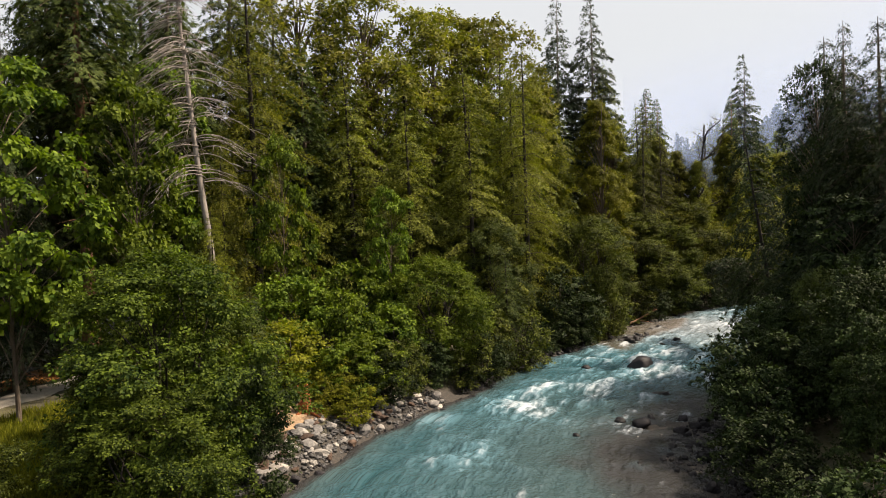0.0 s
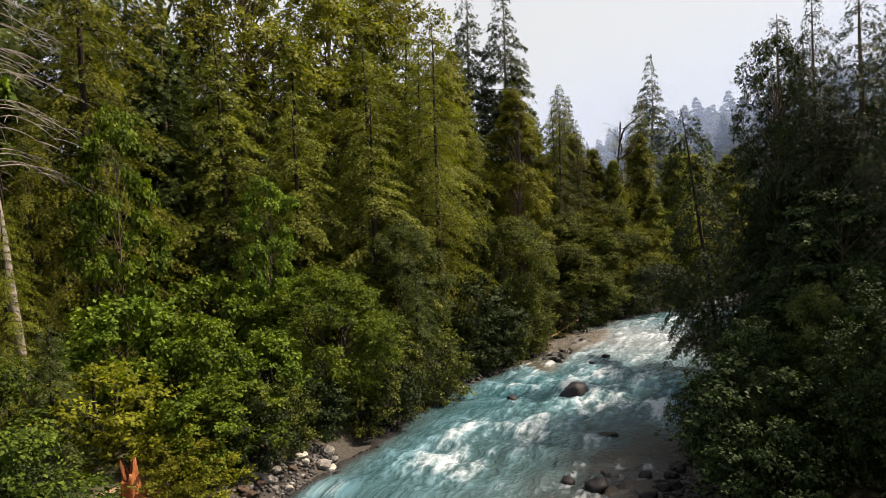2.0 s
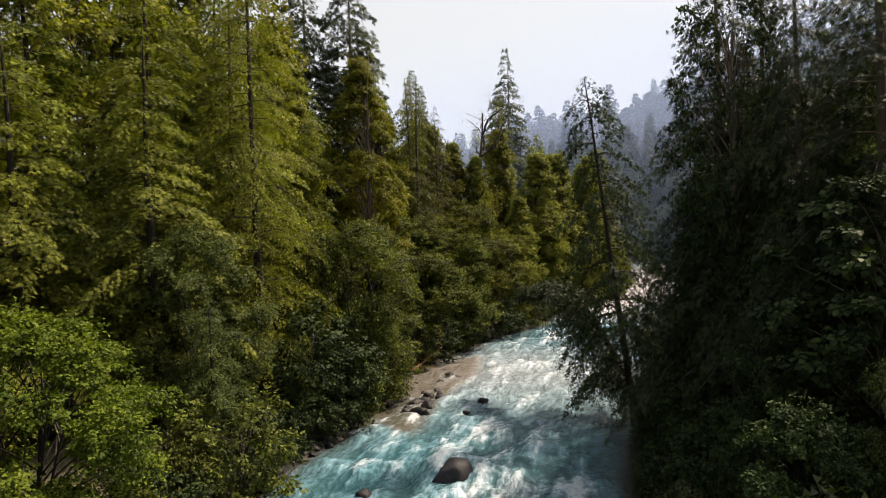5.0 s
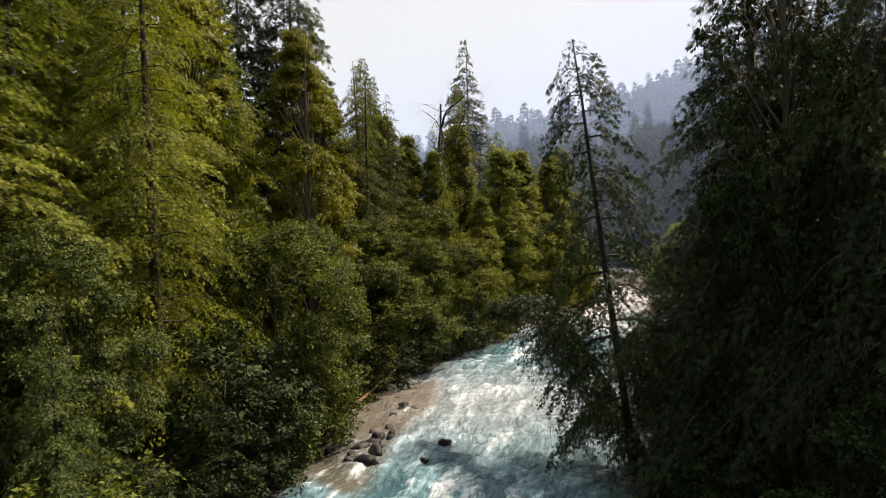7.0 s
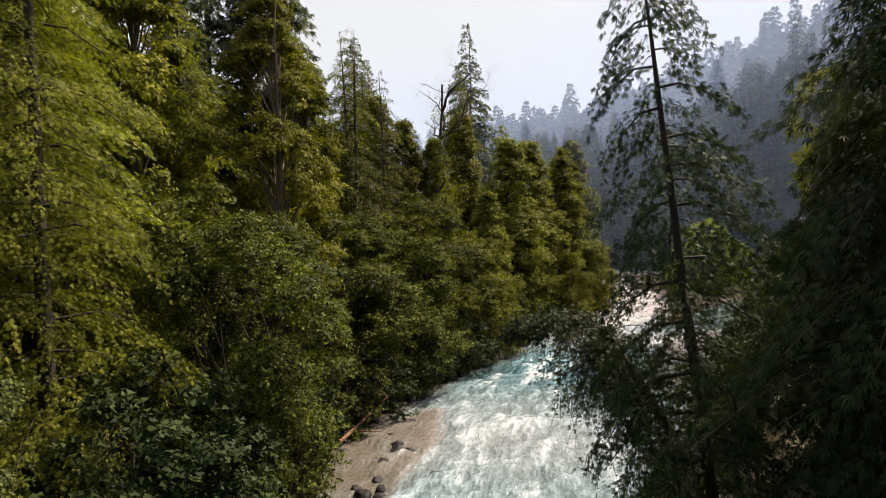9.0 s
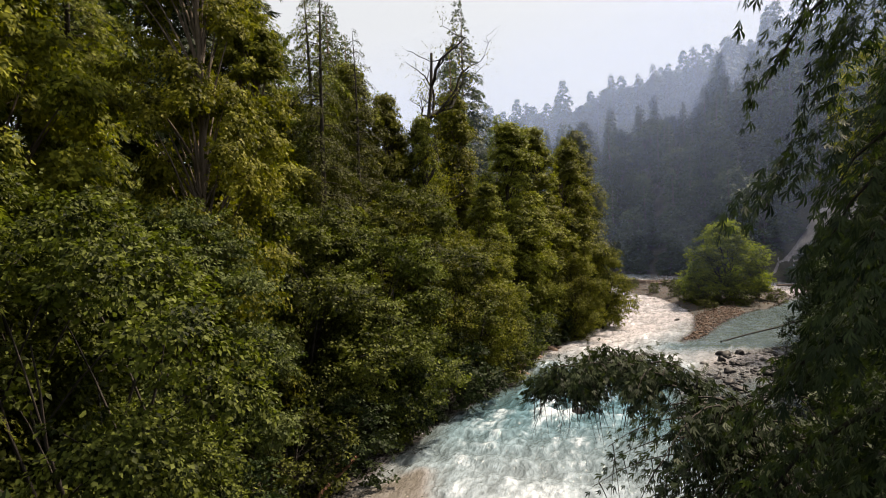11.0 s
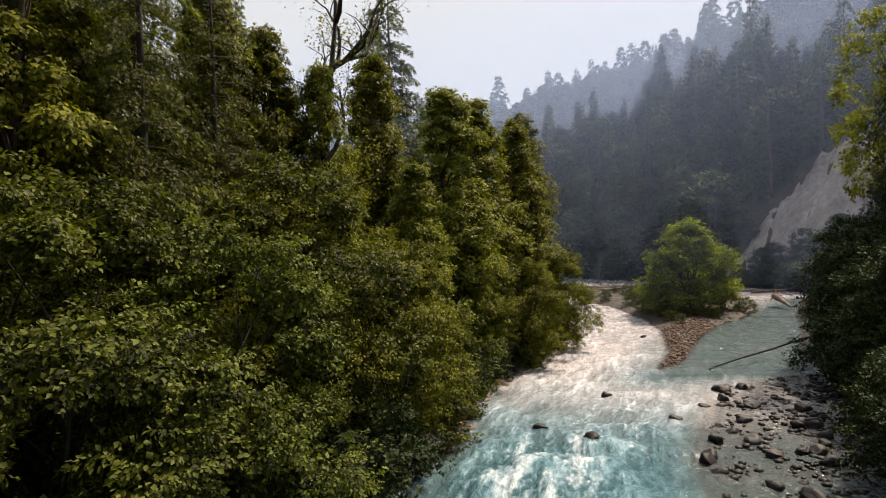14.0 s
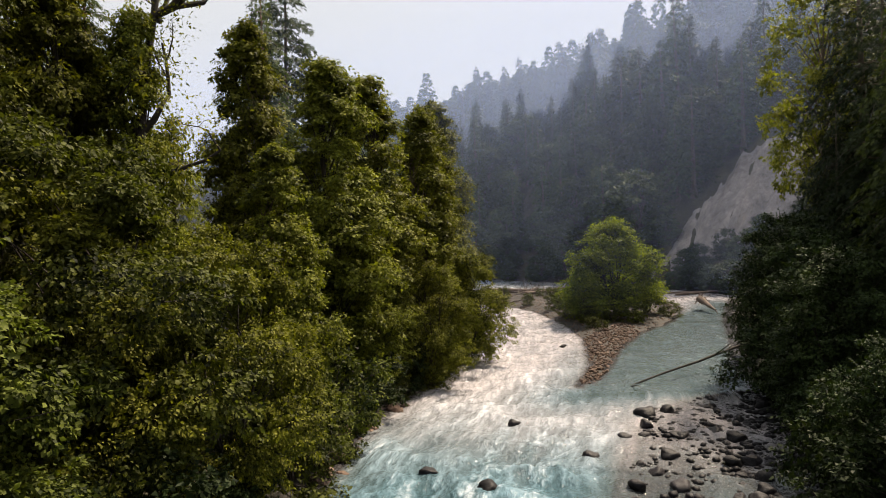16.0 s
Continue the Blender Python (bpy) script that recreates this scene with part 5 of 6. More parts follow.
    part("crown", mesh_from("leaning_sprays", v, f, [NEEDLE_DARKENED]), root, "dark hanging cedar sprays")
    return tagged(root, "dark cedar leaning out over the rapids", "tree")


leaning_cedar()


# ---- hillside woods and mist ----
SCAR = [(114.8, 99), (116.2, 116.2), (119, 113.4), (123, 111.0), (126.5, 107.5), (129.5, 102), (132, 95), (130, 88), (119, 88)]


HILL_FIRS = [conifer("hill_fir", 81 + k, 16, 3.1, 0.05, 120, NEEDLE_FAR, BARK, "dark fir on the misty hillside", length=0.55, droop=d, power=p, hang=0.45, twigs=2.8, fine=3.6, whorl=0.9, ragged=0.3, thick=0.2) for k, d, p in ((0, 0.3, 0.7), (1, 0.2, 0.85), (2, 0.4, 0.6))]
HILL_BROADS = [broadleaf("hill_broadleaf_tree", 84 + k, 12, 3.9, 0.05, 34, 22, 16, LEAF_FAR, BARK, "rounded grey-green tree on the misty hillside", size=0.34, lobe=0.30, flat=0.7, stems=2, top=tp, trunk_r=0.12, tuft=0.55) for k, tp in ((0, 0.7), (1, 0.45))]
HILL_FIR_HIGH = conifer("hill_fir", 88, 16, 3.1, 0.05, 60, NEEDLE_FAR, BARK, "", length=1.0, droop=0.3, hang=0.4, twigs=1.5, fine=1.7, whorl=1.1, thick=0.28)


for kind in HILL_FIRS + HILL_BROADS:
    kind.group = "trees on the far hillside"


def crown_of(plant):
    """Vertices and triangles of a plant's crown."""
    me = dict(plant.pieces)["crown"]
    v, f = np.zeros(len(me.vertices) * 3, np.float32), np.zeros(len(me.loops), np.int32)
    me.vertices.foreach_get("co", v)
    me.loops.foreach_get("vertex_index", f)
    return v.reshape(-1, 3), f.reshape(-1, 3)


def hillside():
    """Firs and rounded broadleaf trees, packed on the slope beyond the bend; the woods higher up are one mass."""
    r = np.random.default_rng(71)
    gx_, gy_ = np.meshgrid(np.arange(108, 235, 5.6), np.arange(45, 300, 5.6), indexing="ij")
    X = (gx_ + r.uniform(-2.6, 2.6, gx_.shape)).ravel()
    Y = (gy_ + r.uniform(-2.6, 2.6, gy_.shape)).ravel()
    dh = along_line(X, Y, HILL_FOOT)[1] * HILL_SIDE
    ok = (dh > -1.0) & (dh < 98) & (signed(X, Y, SCAR) > 1.6) & ~((X < 125) & (Y > 82) & (Y < 113))
    X, Y, dh = X[ok], Y[ok], dh[ok]
    xe, ye = r.uniform(104, 126, 2600), r.uniform(86, 215, 2600)
    de = along_line(xe, ye, HILL_FOOT)[1] * HILL_SIDE
    low = (de > -3.0) & (de < 5) & (signed(xe, ye, SCAR) > 1.0)
    X, Y, dh = np.r_[X, xe[low][:90]], np.r_[Y, ye[low][:90]], np.r_[dh, np.full(min(90, low.sum()), -9.0)]
    Z = ground_z(X, Y)
    patch = cloudy(X / 22.0, Y / 22.0, 3, 41)
    order = np.argsort(dh)
    high_v, high_f, count, firs, broads = [], [], 0, 0, 0
    tv, tf = crown_of(HILL_FIR_HIGH)
    for q in order:
        x, y, z, d = X[q], Y[q], Z[q], dh[q]
        shrub = d < -5
        broad = shrub or r.random() < (0.6 if d < 14 else 0.5 if patch[q] > 0.58 else 0.14)
        h = r.uniform(2.5, 5.5) if shrub else r.uniform(9, 15) if broad else r.uniform(11, 20) * (1.3 if r.random() < 0.14 else 1)
        turn, wide = r.uniform(0, 360), r.uniform(0.8, 1.2)
        if broad and broads < 290:
            broads += 1
            HILL_BROADS[broads % 2].plant(x, y, z, h, turn, wide * (1.3 if shrub else 1.0))
        elif firs < 290 and d < 70:
            firs += 1
            HILL_FIRS[firs % 3].plant(x, y, z, h, turn, wide)
        else:
            c, s_ = math.cos(turn), math.sin(turn)
            k = h / 16
            high_v.append(np.stack([(tv[:, 0] * c - tv[:, 1] * s_) * k * wide + x, (tv[:, 0] * s_ + tv[:, 1] * c) * k * wide + y, tv[:, 2] * k + z], -1))
            high_f.append(tf + count)
            count += len(tv)
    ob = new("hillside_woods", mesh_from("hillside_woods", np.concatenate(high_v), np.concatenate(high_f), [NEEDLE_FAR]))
    return tagged(ob, "dense dark fir woods on the misty far hillside", "woods", kind="stuff")


hillside()


def bluff():
    """The bare eroded slope: pale sand with gullies, cut into the wooded hillside."""
    xs, ys = np.arange(111, 142, 0.45), np.arange(86, 122, 0.45)
    X, Y = np.meshgrid(xs, ys, indexing="ij")
    inside = signed(X, Y, SCAR) + 5.0 * (cloudy(X / 4, Y / 4, 3, 9) - 0.5)
    Z = ground_z(X, Y) + np.clip(-inside, -0.6, 0.5) + 3.0 * (cloudy(X / 9, Y / 1.8, 4, 4) - 0.5) + 0.9 * (cloudy(X / 1.6, Y / 0.9, 3, 14) - 0.5) + 0.1
    keep = inside < 0.6
    kf = keep[:-1, :-1] & keep[1:, :-1] & keep[1:, 1:] & keep[:-1, 1:]
    idx = np.arange(X.size).reshape(X.shape)
    f = np.stack([idx[:-1, :-1], idx[1:, :-1], idx[1:, 1:], idx[:-1, 1:]], -1)[kf]
    used_, inv = np.unique(f, return_inverse=True)
    ob = new("eroded_bluff", mesh_from("eroded_bluff", np.stack([X, Y, Z], -1).reshape(-1, 3)[used_], inv.reshape(-1, 4), [SAND], smooth=True))
    return tagged(ob, "pale eroded sand bluff on the wooded hillside", "bluff", kind="structure")


bluff()


# pale see-through surface that imitates haze in the air
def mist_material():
    m, nt, out = material("haze_sheet")
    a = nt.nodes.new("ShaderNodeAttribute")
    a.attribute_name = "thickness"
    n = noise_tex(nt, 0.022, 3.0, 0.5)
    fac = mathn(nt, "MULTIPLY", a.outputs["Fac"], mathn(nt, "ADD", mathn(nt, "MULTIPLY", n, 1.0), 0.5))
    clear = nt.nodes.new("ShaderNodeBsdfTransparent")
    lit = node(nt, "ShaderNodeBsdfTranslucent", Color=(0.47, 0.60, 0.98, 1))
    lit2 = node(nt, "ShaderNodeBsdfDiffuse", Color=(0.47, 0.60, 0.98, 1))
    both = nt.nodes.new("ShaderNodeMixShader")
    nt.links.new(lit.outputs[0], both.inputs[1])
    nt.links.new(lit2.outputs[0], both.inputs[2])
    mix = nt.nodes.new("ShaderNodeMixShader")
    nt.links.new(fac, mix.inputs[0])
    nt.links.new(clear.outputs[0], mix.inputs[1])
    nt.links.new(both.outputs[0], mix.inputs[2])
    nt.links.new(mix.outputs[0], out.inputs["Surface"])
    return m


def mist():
    """Upright sheets standing in for morning mist along the hill's foot and between the trees half way up, thicker with
    height.
    """
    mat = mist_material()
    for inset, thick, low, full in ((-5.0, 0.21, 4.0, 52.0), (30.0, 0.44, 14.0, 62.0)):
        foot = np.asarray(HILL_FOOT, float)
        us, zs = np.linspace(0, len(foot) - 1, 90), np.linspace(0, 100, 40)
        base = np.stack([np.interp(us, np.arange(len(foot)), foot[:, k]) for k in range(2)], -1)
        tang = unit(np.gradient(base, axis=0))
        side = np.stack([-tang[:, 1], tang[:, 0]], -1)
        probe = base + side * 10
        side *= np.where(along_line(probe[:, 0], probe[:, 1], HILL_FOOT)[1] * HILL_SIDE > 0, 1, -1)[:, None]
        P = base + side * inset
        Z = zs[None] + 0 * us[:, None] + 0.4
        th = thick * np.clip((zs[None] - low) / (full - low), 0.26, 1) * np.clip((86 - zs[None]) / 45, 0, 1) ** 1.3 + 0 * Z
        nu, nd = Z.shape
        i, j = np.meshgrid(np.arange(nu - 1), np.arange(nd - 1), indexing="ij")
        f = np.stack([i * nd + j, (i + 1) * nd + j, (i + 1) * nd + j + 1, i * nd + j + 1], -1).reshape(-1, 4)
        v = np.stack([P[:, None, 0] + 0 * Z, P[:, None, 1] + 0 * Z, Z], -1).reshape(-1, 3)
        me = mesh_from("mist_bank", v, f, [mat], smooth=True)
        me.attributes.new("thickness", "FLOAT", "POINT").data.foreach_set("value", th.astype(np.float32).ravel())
        tagged(new("mist_bank", me), "thin bluish sheet standing in for morning mist along the wooded hillside", "mist", kind="stuff")

    # a low, faint sheet across the valley at the bend, in place of haze
    for (x0, y0), (x1, y1), strength in (((34, 102), (112, 84), 0.035),):
        us, zs = np.linspace(0, 1, 40), np.linspace(1.2, 34, 20)
        P = np.stack([x0 + (x1 - x0) * us, y0 + (y1 - y0) * us + 2 * np.sin(us * 7)], -1)
        v = np.stack(np.broadcast_arrays(P[:, None, 0], P[:, None, 1], zs[None]), -1).reshape(-1, 3)
        th = strength * np.clip((zs - 1.2) / 6, 0, 1) * np.clip((34 - zs) / 16, 0, 1) * np.clip(us * 6, 0, 1)[:, None] * np.clip((1 - us) * 6, 0, 1)[:, None]
        i, j = np.meshgrid(np.arange(39), np.arange(19), indexing="ij")
        f = np.stack([i * 20 + j, (i + 1) * 20 + j, (i + 1) * 20 + j + 1, i * 20 + j + 1], -1).reshape(-1, 4)
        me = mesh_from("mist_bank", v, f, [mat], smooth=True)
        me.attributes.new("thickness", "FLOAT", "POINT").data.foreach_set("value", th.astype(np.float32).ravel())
        tagged(new("mist_bank", me), "faint sheet standing in for morning mist above the river bend", "mist", kind="stuff")


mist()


# ---- stones ----
def stone_mesh(seed, detail, mat, flat=0.62):
    bm = bmesh.new()
    bmesh.ops.create_icosphere(bm, subdivisions=detail, radius=0.5)
    r = random.Random(seed)
    off = Vector((r.uniform(0, 50), r.uniform(0, 50), r.uniform(0, 50)))
    cuts = [(Vector((r.gauss(0, 1), r.gauss(0, 1), r.gauss(0, 0.7))).normalized(), r.uniform(0.26, 0.42)) for _ in range(7)]
    for v in bm.verts:
        p = v.co.copy()
        for nrm, dist in cuts:   # broken faces
            over = p.dot(nrm) - dist
            if over > 0:
                p -= nrm * over * 0.95
        p *= 1 + 0.30 * noise.noise(p * 2.2 + off) + 0.14 * noise.noise(p * 6 + off)
        v.co = Vector((p.x * 1.15, p.y * 0.95, p.z * flat))
    me = bpy.data.meshes.new("stone")
    bm.to_mesh(me)
    bm.free()
    me.polygons.foreach_set("use_smooth", [detail > 2] * len(me.polygons))
    me.materials.append(mat)
    return me


BOULDERS = [stone_mesh(i, 3, STONE_WET_SHADED, 0.8) for i in range(6)]
DRY = [stone_mesh(20 + i, 2, STONE, 0.7) for i in range(6)]
WARM = [stone_mesh(40 + i, 2, STONE_WARM, 0.7) for i in range(5)]


def stone(name, meshes, x, y, z, size, label, group, r):
    ob = new(name, meshes[int(r.integers(len(meshes)))])
    ob.matrix_basis = pose(x, y, z, r.normal(0, 9), r.normal(0, 9), r.uniform(0, 360)) @ Matrix.Diagonal((size * r.uniform(0.85, 1.2), size * r.uniform(0.85, 1.1), size * r.uniform(0.8, 1.15), 1))
    return tagged(ob, label, "boulder" if size > 0.5 else "stone", group)


srng = np.random.default_rng(81)
for x, y, size in IN_WATER:
    stone("river_boulder", BOULDERS, x, y, max(ground_at(x, y), -0.2) + 0.10 * size, size, "wet dark boulder standing in the river", "boulders in the river", srng)


def scatter(name, meshes, poly, count, lo, hi, label, group, sink=0.12, bank=None):
    pts = np.asarray(poly, float)
    n = 0
    while n < count:
        x, y = srng.uniform(pts[:, 0].min(), pts[:, 0].max()), srng.uniform(pts[:, 1].min(), pts[:, 1].max())
        if signed(np.array([x]), np.array([y]), poly)[0] > -0.1:
            continue
        if bank is not None and srng.random() > math.exp(-max(0.0, -float(signed(np.array([x]), np.array([y]), bank)[0]) - 2.0) / 4.0):
            continue
        size = lo + (hi - lo) * srng.random() ** 2.2
        stone(name, meshes, x, y, ground_at(x, y) + sink * size, size, label, group, srng)
        n += 1


WEST_STONES = [(-8.6, 21), (-6.4, 24.6), (-5.0, 27.6), (-3.9, 30.8), (-1.9, 33.4), (0.2, 36.2), (-1.2, 37.0), (-4.0, 34.0), (-6.2, 30.8), (-7.6, 27.0), (-9.4, 23.5)]
scatter("bank_stone", DRY, WEST_STONES, 170, 0.2, 0.75, "pale grey stone on the river bank", "stones of the west bank", 0.16)
WATERLINE = [(-8.8, 21), (-6.6, 24.6), (-5.2, 27.6), (-4.1, 30.8), (-2.1, 33.4), (0.0, 36.2), (2.4, 39.8), (3.5, 39.2), (1.4, 35.5), (-0.6, 32.6), (-2.6, 30.2), (-3.7, 27.2), (-5.1, 24.2), (-7.3, 20.8)]
scatter("bank_stone", BOULDERS, WATERLINE, 60, 0.2, 0.6, "dark wet stone at the water's edge", "stones of the west bank", 0.16)
scatter("bank_stone", WARM, WEST_STONES, 40, 0.25, 0.7, "rusty brown stone on the river bank", "stones of the west bank", 0.16)
scatter("bank_stone", WARM, [(38.0, 77.6), (42.8, 82.6), (47.0, 85.2), (46.0, 86.6), (41.4, 84.0), (36.8, 78.6)], 45, 0.3, 1.0, "warm brown stone under the alders", "stones under the alders")
scatter("bank_stone", BOULDERS, [(1.5, 39), (3.4, 43), (7, 48), (9, 50.4), (12.5, 54), (11.8, 54.8), (8, 51), (2.6, 43.6), (0.6, 39.6)], 60, 0.3, 0.9, "dark wet stone at the foot of the bank", "stones below the forest")
scatter("river_stone", BOULDERS, BAR, 215, 0.24, 0.85, "wet stone on the gravel bar, darkened for shade", "stones of the gravel bar", 0.26, bank=RIVER)
scatter("river_stone", BOULDERS, BAR_SOUTH, 60, 0.25, 0.7, "wet dark stone by the east bank", "stones of the east bank")
scatter("river_stone", WARM, [(55.5, 81), (58.2, 81.6), (61.5, 83.2), (67, 86.4), (74.5, 89.6), (76, 93), (69, 91.3), (61, 84.2)], 70, 0.18, 0.5, "rusty stone on the island's spit", "stones of the island")
scatter("river_stone", BOULDERS, SHOAL, 26, 0.25, 0.7, "wet stone on the shallow shoal", "stones of the shoal")


def gravel(name, poly, count, lo, hi, mat, label, thin=False):
    """Loose small stones, too many to count."""
    src = [stone_mesh(90 + i, 1, mat) for i in range(4)]
    tv = []
    for me in src:
        co = np.zeros(len(me.vertices) * 3, np.float32)
        me.vertices.foreach_get("co", co)
        fa = np.array([list(p.vertices) for p in me.polygons])
        tv.append((co.reshape(-1, 3), fa))
    pts = np.asarray(poly, float)
    r = np.random.default_rng(len(name) + count)
    x = r.uniform(pts[:, 0].min(), pts[:, 0].max(), count * 4)
    y = r.uniform(pts[:, 1].min(), pts[:, 1].max(), count * 4)
    ok = (signed(x, y, poly) < 0) & (r.random(len(x)) < np.exp(-np.clip(-signed(x, y, RIVER) - 1.5, 0, None) / 3.0 if thin else 0 * x))
    x, y = x[ok][:count], y[ok][:count]
    z = ground_z(x, y)
    vs, fs, base = [], [], 0
    for k in range(len(x)):
        co, fa = tv[k % 4]
        size, a = lo + (hi - lo) * r.random() ** 2, r.uniform(0, 6.28)
        rot = np.array([[np.cos(a), -np.sin(a), 0], [np.sin(a), np.cos(a), 0], [0, 0, 1]])
        vs.append((co * size) @ rot.T + [x[k], y[k], z[k] + 0.1 * size + (0.11 if thin else 0)])
        fs.append(fa + base)
        base += len(co)
    ob = new(name, mesh_from(name, np.concatenate(vs), np.concatenate(fs), [mat]))
    return tagged(ob, label, "gravel", kind="stuff")


gravel("bank_gravel", WEST_STONES, 1800, 0.08, 0.30, STONE, "small grey stones of the west bank")
gravel("waterline_gravel", WATERLINE, 1500, 0.08, 0.26, STONE_WET_SHADED, "small dark wet stones along the water's edge")
gravel("bar_gravel", BAR, 2300, 0.14, 0.5, STONE_WET_SHADED, "small wet stones of the gravel bar, darkened for shade", True)
gravel("island_gravel", ISLAND, 3600, 0.08, 0.26, STONE_WARM, "small rusty stones of the island")
gravel("spit_gravel", [(55.0, 80.6), (58.2, 81.4), (61.5, 83.0), (67, 86.2), (74.5, 89.4), (77, 93), (69, 91.5), (61, 84.6)], 1700, 0.10, 0.34, STONE_WARM, "rusty and grey stones of the island's spit")
gravel("shore_gravel", BAR_SOUTH, 900, 0.08, 0.28, STONE_WET_SHADED, "small dark stones along the east bank")


# ---- driftwood, track ----
def log(name, a, b, r0, r1, mat, label, root_wad=False, stubs=5, seed=0):
    r = np.random.default_rng(seed)
    a, b = np.asarray(a, float), np.asarray(b, float)
    ob = new(name)
    ob.matrix_basis = Matrix.Translation(a)
    q = np.linspace(0, 1, 9)[:, None]
    pts = (b - a) * q + np.cumsum(r.normal(0, 0.02, (9, 3)), 0) * np.linalg.norm(b - a) * 0.15
    v, f = tubes([(pts, np.linspace(r0, r1, 9))], 9)
    part("trunk", mesh_from("log_trunk", v, f, [mat], smooth=True), ob)
    arms = []
    for i in range(stubs):
        k, t = int(r.integers(2, 9)), np.linspace(0, 1, 4)[:, None]
        arms.append((pts[k] + unit(r.normal(0, 1, 3) + [0, 0, 0.6]) * t * r.uniform(0.4, 1.6), np.linspace(0.06, 0.015, 4)))
    if root_wad:
        for i in range(16):
            t = np.linspace(0, 1, 5)[:, None]
            d = unit(r.normal(0, 1, 3) - unit(b - a) * 0.5)
            arms.append((pts[0] + d * t * r.uniform(0.5, 1.2) + [0, 0, 0.1] * np.sin(t * 5), np.linspace(0.13, 0.03, 5)))
    for k, arm in enumerate(arms):
        v, f = tubes([arm], 5)
        part("branch_stub" if k < stubs else "root", mesh_from("log_arm", v, f, [mat], smooth=True), ob)
    return tagged(ob, label, "log")


log("driftwood_log", (90.8, 126.4, 0.9), (95.5, 121.0, 0.7), 0.42, 0.26, DRIFTWOOD, "weathered driftwood trunk with its roots on the island", True, 6, 1)
jam = np.random.default_rng(17)
for k in range(15):   # a jam of stranded trunks and poles
    u = jam.random()
    c0 = np.array([85.5 + 11.0 * u, 114.5 + 8.5 * u + jam.normal(0, 1.6)])
    ang, ln = jam.normal(-0.75, 0.7), jam.uniform(2.0, 6.5)
    e = c0 + ln * np.array([math.cos(ang), math.sin(ang)])
    z0 = max(ground_at(*c0), 0) + jam.uniform(0.1, 0.7)
    thin = jam.uniform(0.06, 0.22)
    log("driftwood_log", (*c0, z0), (*e, max(ground_at(*e), 0) + jam.uniform(0.1, 0.9)), thin, thin * 0.6, DRIFTWOOD if jam.random() < 0.6 else DEADWOOD, "weathered driftwood pole stranded on the island", False, 3, 100 + k)
for x, y, h in ((73.0, 93.6, 1.2), (75.5, 96.0, 1.8), (78.5, 101.5, 2.2), (82.0, 106.0, 2.0), (88.0, 99.0, 2.6), (93.0, 101.5, 2.4), (96.0, 107.0, 2.2), (87.0, 110.0, 1.8), (90.0, 113.5, 1.6), (85.0, 93.0, 1.8), (84.0, 112.0, 1.6), (88.0, 120.5, 1.8), (91.5, 117.0, 1.2), (72.5, 92.0, 1.0), (76.5, 94.0, 1.6), (78.0, 92.4, 2.0), (84.5, 95.0, 2.4), (94.0, 112.0, 2.2), (98.0, 116.0, 2.0), (86.0, 100.0, 2.5), (90.0, 106.0, 2.5)):
    SHRUB_LIGHT.plant(x, y, ground_at(x, y), h, x * 40, 1.0, label="small light green willow shrub on the gravel island")
log("driftwood_log", (92.0, 93.8, 1.2), (89.4, 90.6, 0.5), 0.40, 0.10, DRIFTWOOD, "weathered log with a dark root wad in the side channel", True, 2, 5)
log("driftwood_log", (104.0, 104.0, 0.2), (109.5, 99.5, 0.5), 0.18, 0.1, DRIFTWOOD, "pinkish driftwood log at the hill's foot", False, 3, 6)
log("driftwood_log", (104.5, 107.0, 0.2), (109.5, 101.5, 0.3), 0.15, 0.1, DRIFTWOOD, "pinkish driftwood log at the hill's foot", False, 3, 7)
log("fallen_pole", (68.5, 76.2, 1.7), (57.6, 78.9, -0.05), 0.09, 0.05, DARK_BARK, "thin dark fallen trunk dipping into the river", False, 2, 12)
log("fallen_pole", (17.8, 62.6, 0.25), (21.7, 66.2, 1.0), 0.10, 0.05, BARK_RED, "reddish fallen branch at the water's edge", False, 5, 9)


def strip(name, line, width, mat, label, category, lift):
    """A worn strip that follows the ground."""
    pts = np.asarray(line, float)
    u = np.linspace(0, len(pts) - 1, 60)
    c = np.stack([np.interp(u, np.arange(len(pts)), pts[:, k]) for k in range(2)], -1)
    t = unit(np.gradient(c, axis=0))
    nrm = np.stack([-t[:, 1], t[:, 0]], -1)
    w = np.linspace(-0.5, 0.5, 7)
    ragged = 1 + 0.35 * (cloudy(u[:, None] * 1.3 + 0 * w, w[None] * 3 + 0 * u[:, None], 3, 6) - 0.5)
    P = c[:, None] + nrm[:, None] * (w[None] * width * ragged)[..., None]
    Z = ground_z(P[..., 0], P[..., 1]) + lift - 0.06 * np.abs(w[None] * 2) ** 3
    i, j = np.meshgrid(np.arange(59), np.arange(6), indexing="ij")
    f = np.stack([i * 7 + j, (i + 1) * 7 + j, (i + 1) * 7 + j + 1, i * 7 + j + 1], -1).reshape(-1, 4)
    ob = new(name, mesh_from(name, np.c_[P.reshape(-1, 2), Z.reshape(-1)], f, [mat], smooth=True))
    return tagged(ob, label, category, kind="structure")


strip("track", [(-30, 18), (-25, 26), (-22.0, 31), (-20.6, 36), (-19.4, 44)], 2.4, TRAIL, "grey gravel forest track", "track", 0.08)
strip("leaf_litter", [(-31, 24), (-27, 30), (-24.0, 34.5), (-23, 40), (-22.4, 46)], 2.6, LITTER, "orange fallen leaves beside the track", "leaf litter", 0.10)

strip("bare_soil", [(-9.6, 26.6), (-8.2, 28.6), (-7.0, 30.4), (-5.8, 32.2)], 2.0, BARE_SOIL, "sandy bare soil above the stony bank", "soil", 0.07)


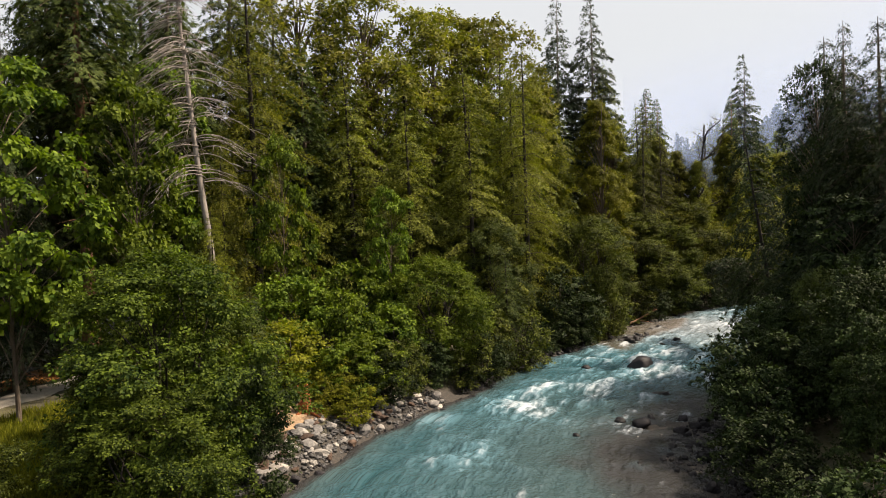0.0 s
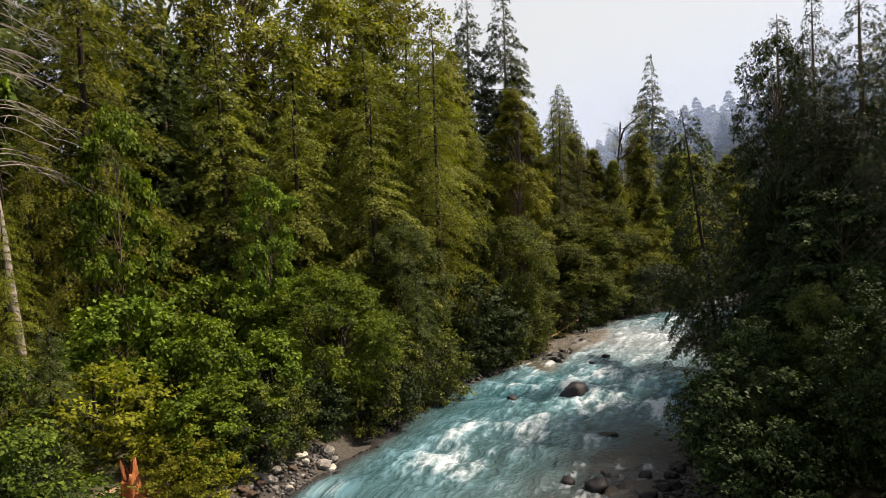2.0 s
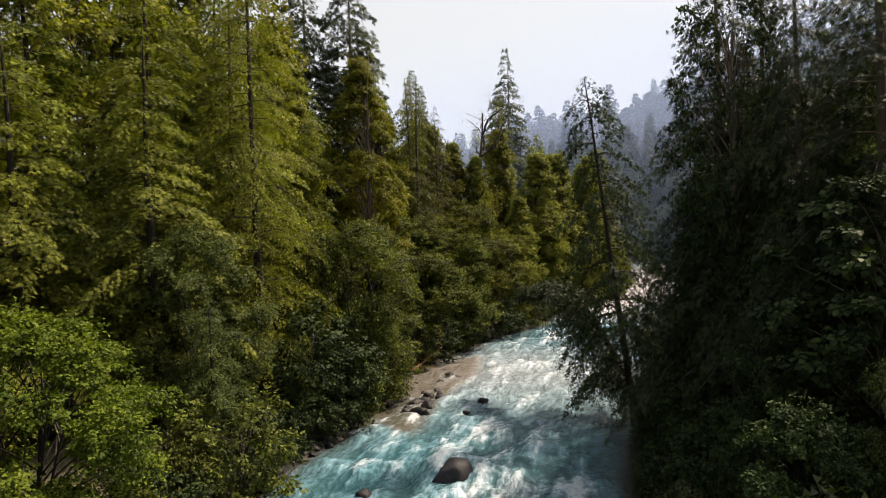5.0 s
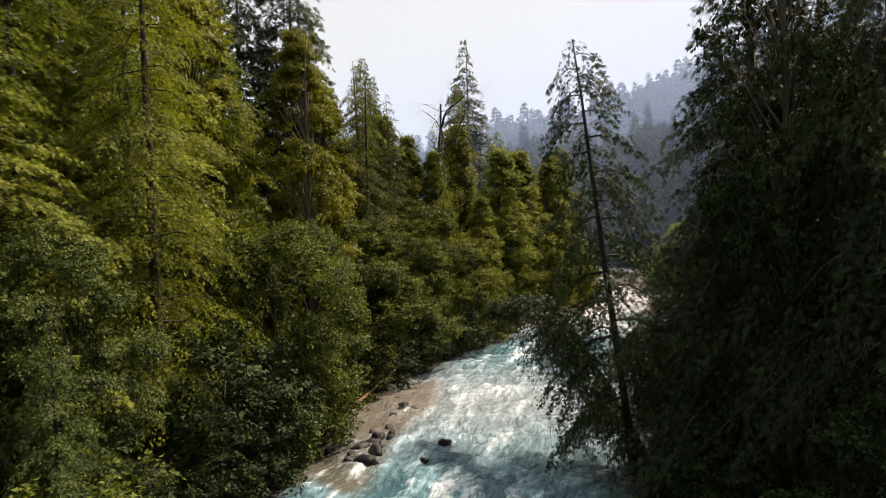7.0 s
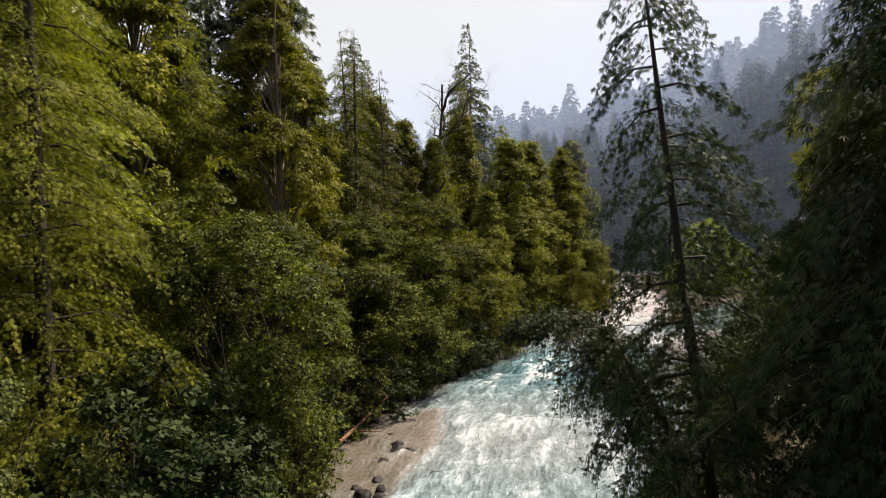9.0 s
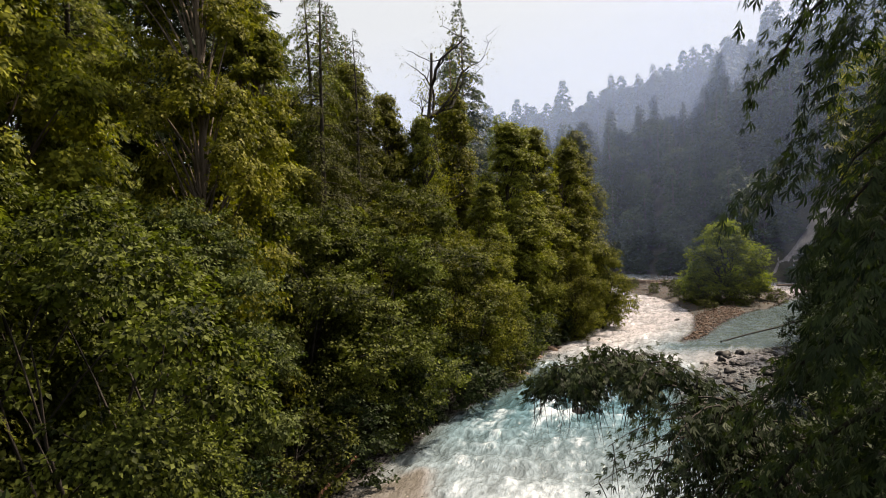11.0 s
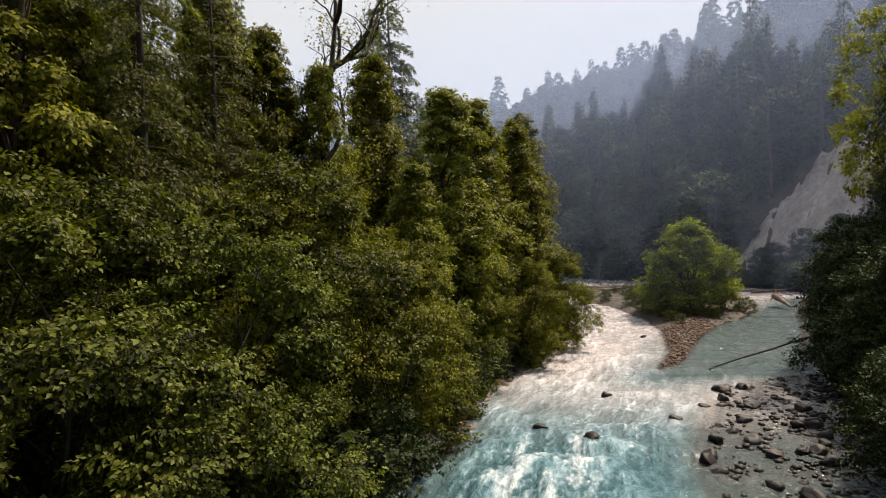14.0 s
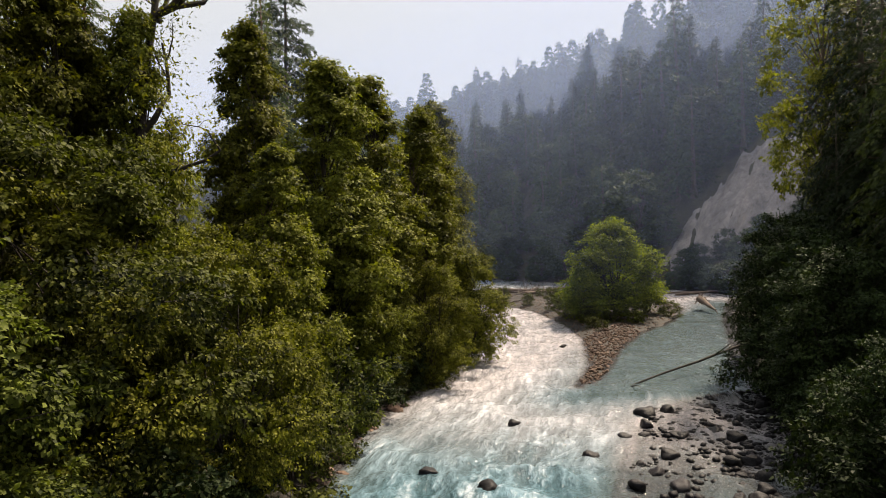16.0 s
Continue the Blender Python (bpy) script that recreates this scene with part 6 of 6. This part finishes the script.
def broken_stump(x, y, height, radius, seed):
    """A rotten snapped trunk: fluted sides, a splintered rim, a flare of roots."""
    r = np.random.default_rng(seed)
    n, rows = 22, 9
    a = np.arange(n) * 2 * np.pi / n
    flute = 1 + 0.16 * np.sin(a * 5 + 1) + 0.08 * np.sin(a * 11)
    rim = height * (0.72 + 0.28 * np.clip(np.sin(a + 0.8) + r.normal(0, 0.35, n), -0.6, 1))
    q = np.linspace(0, 1, rows)[:, None]
    rad = radius * flute[None] * (1 + 0.55 * np.exp(-q * 9) - 0.12 * q)
    outer = np.stack([np.cos(a) * rad, np.sin(a) * rad, q * rim[None]], -1).reshape(-1, 3)
    inner = np.stack([np.cos(a) * radius * 0.55, np.sin(a) * radius * 0.55, rim * 0.82], -1)
    pit = np.stack([np.cos(a) * radius * 0.25, np.sin(a) * radius * 0.25, rim * 0.45], -1)
    v = np.concatenate([outer, inner, pit])
    i, j = np.meshgrid(np.arange(rows + 1), np.arange(n), indexing="ij")
    f = np.stack([i * n + j, i * n + (j + 1) % n, (i + 1) * n + (j + 1) % n, (i + 1) * n + j], -1).reshape(-1, 4)
    root = new("broken_stump")
    root.matrix_basis = pose(x, y, ground_at(x, y) - 0.1, 2, -5, 0)
    part("trunk", mesh_from("stump_trunk", v, f, [ROTTEN]), root)
    for k in range(7):
        b, ln = r.uniform(0, 6.28), r.uniform(0.5, 1.1)
        t = np.linspace(0, 1, 5)
        v, f = tubes([(np.c_[np.cos(b) * (radius * 0.8 + ln * t), np.sin(b) * (radius * 0.8 + ln * t), 0.28 * (1 - t) ** 1.5], 0.09 * (1 - t) + 0.025)], 6)
        part("root", mesh_from("stump_root", v, f, [ROTTEN], smooth=True), root)
    return tagged(root, "rotten orange broken stump on the bank", "stump")


broken_stump(-6.9, 30.7, 1.5, 0.30, 3)


def meadow(poly, count):
    """Dry yellow-green grass between the track and the bank."""
    pts = np.asarray(poly, float)
    r = np.random.default_rng(93)
    x, y = r.uniform(pts[:, 0].min(), pts[:, 0].max(), count * 3), r.uniform(pts[:, 1].min(), pts[:, 1].max(), count * 3)
    ok = (signed(x, y, poly) < 0) & (r.random(count * 3) < 1.4 * cloudy(x / 2.5, y / 2.5, 3, 8))
    x, y = x[ok][:count], y[ok][:count]
    n = len(x)
    c = np.c_[x, y, ground_z(x, y)]
    along = np.c_[r.normal(0, 0.45, (n, 2)), np.ones(n)]
    ln = r.uniform(0.18, 0.55, n)
    v, f = leaves(c, along, r.normal(0, 1, (n, 3)), ln, np.full(n, 0.022))
    ob = new("grass", mesh_from("grass", v, f, [LEAF_YELLOW]))
    return tagged(ob, "dry yellow-green grass beside the forest track", "grass", kind="stuff")


meadow([(-23, 22), (-18.6, 29.5), (-18.8, 34), (-14.5, 31), (-11.5, 25), (-11.5, 16), (-17, 14)], 42000)
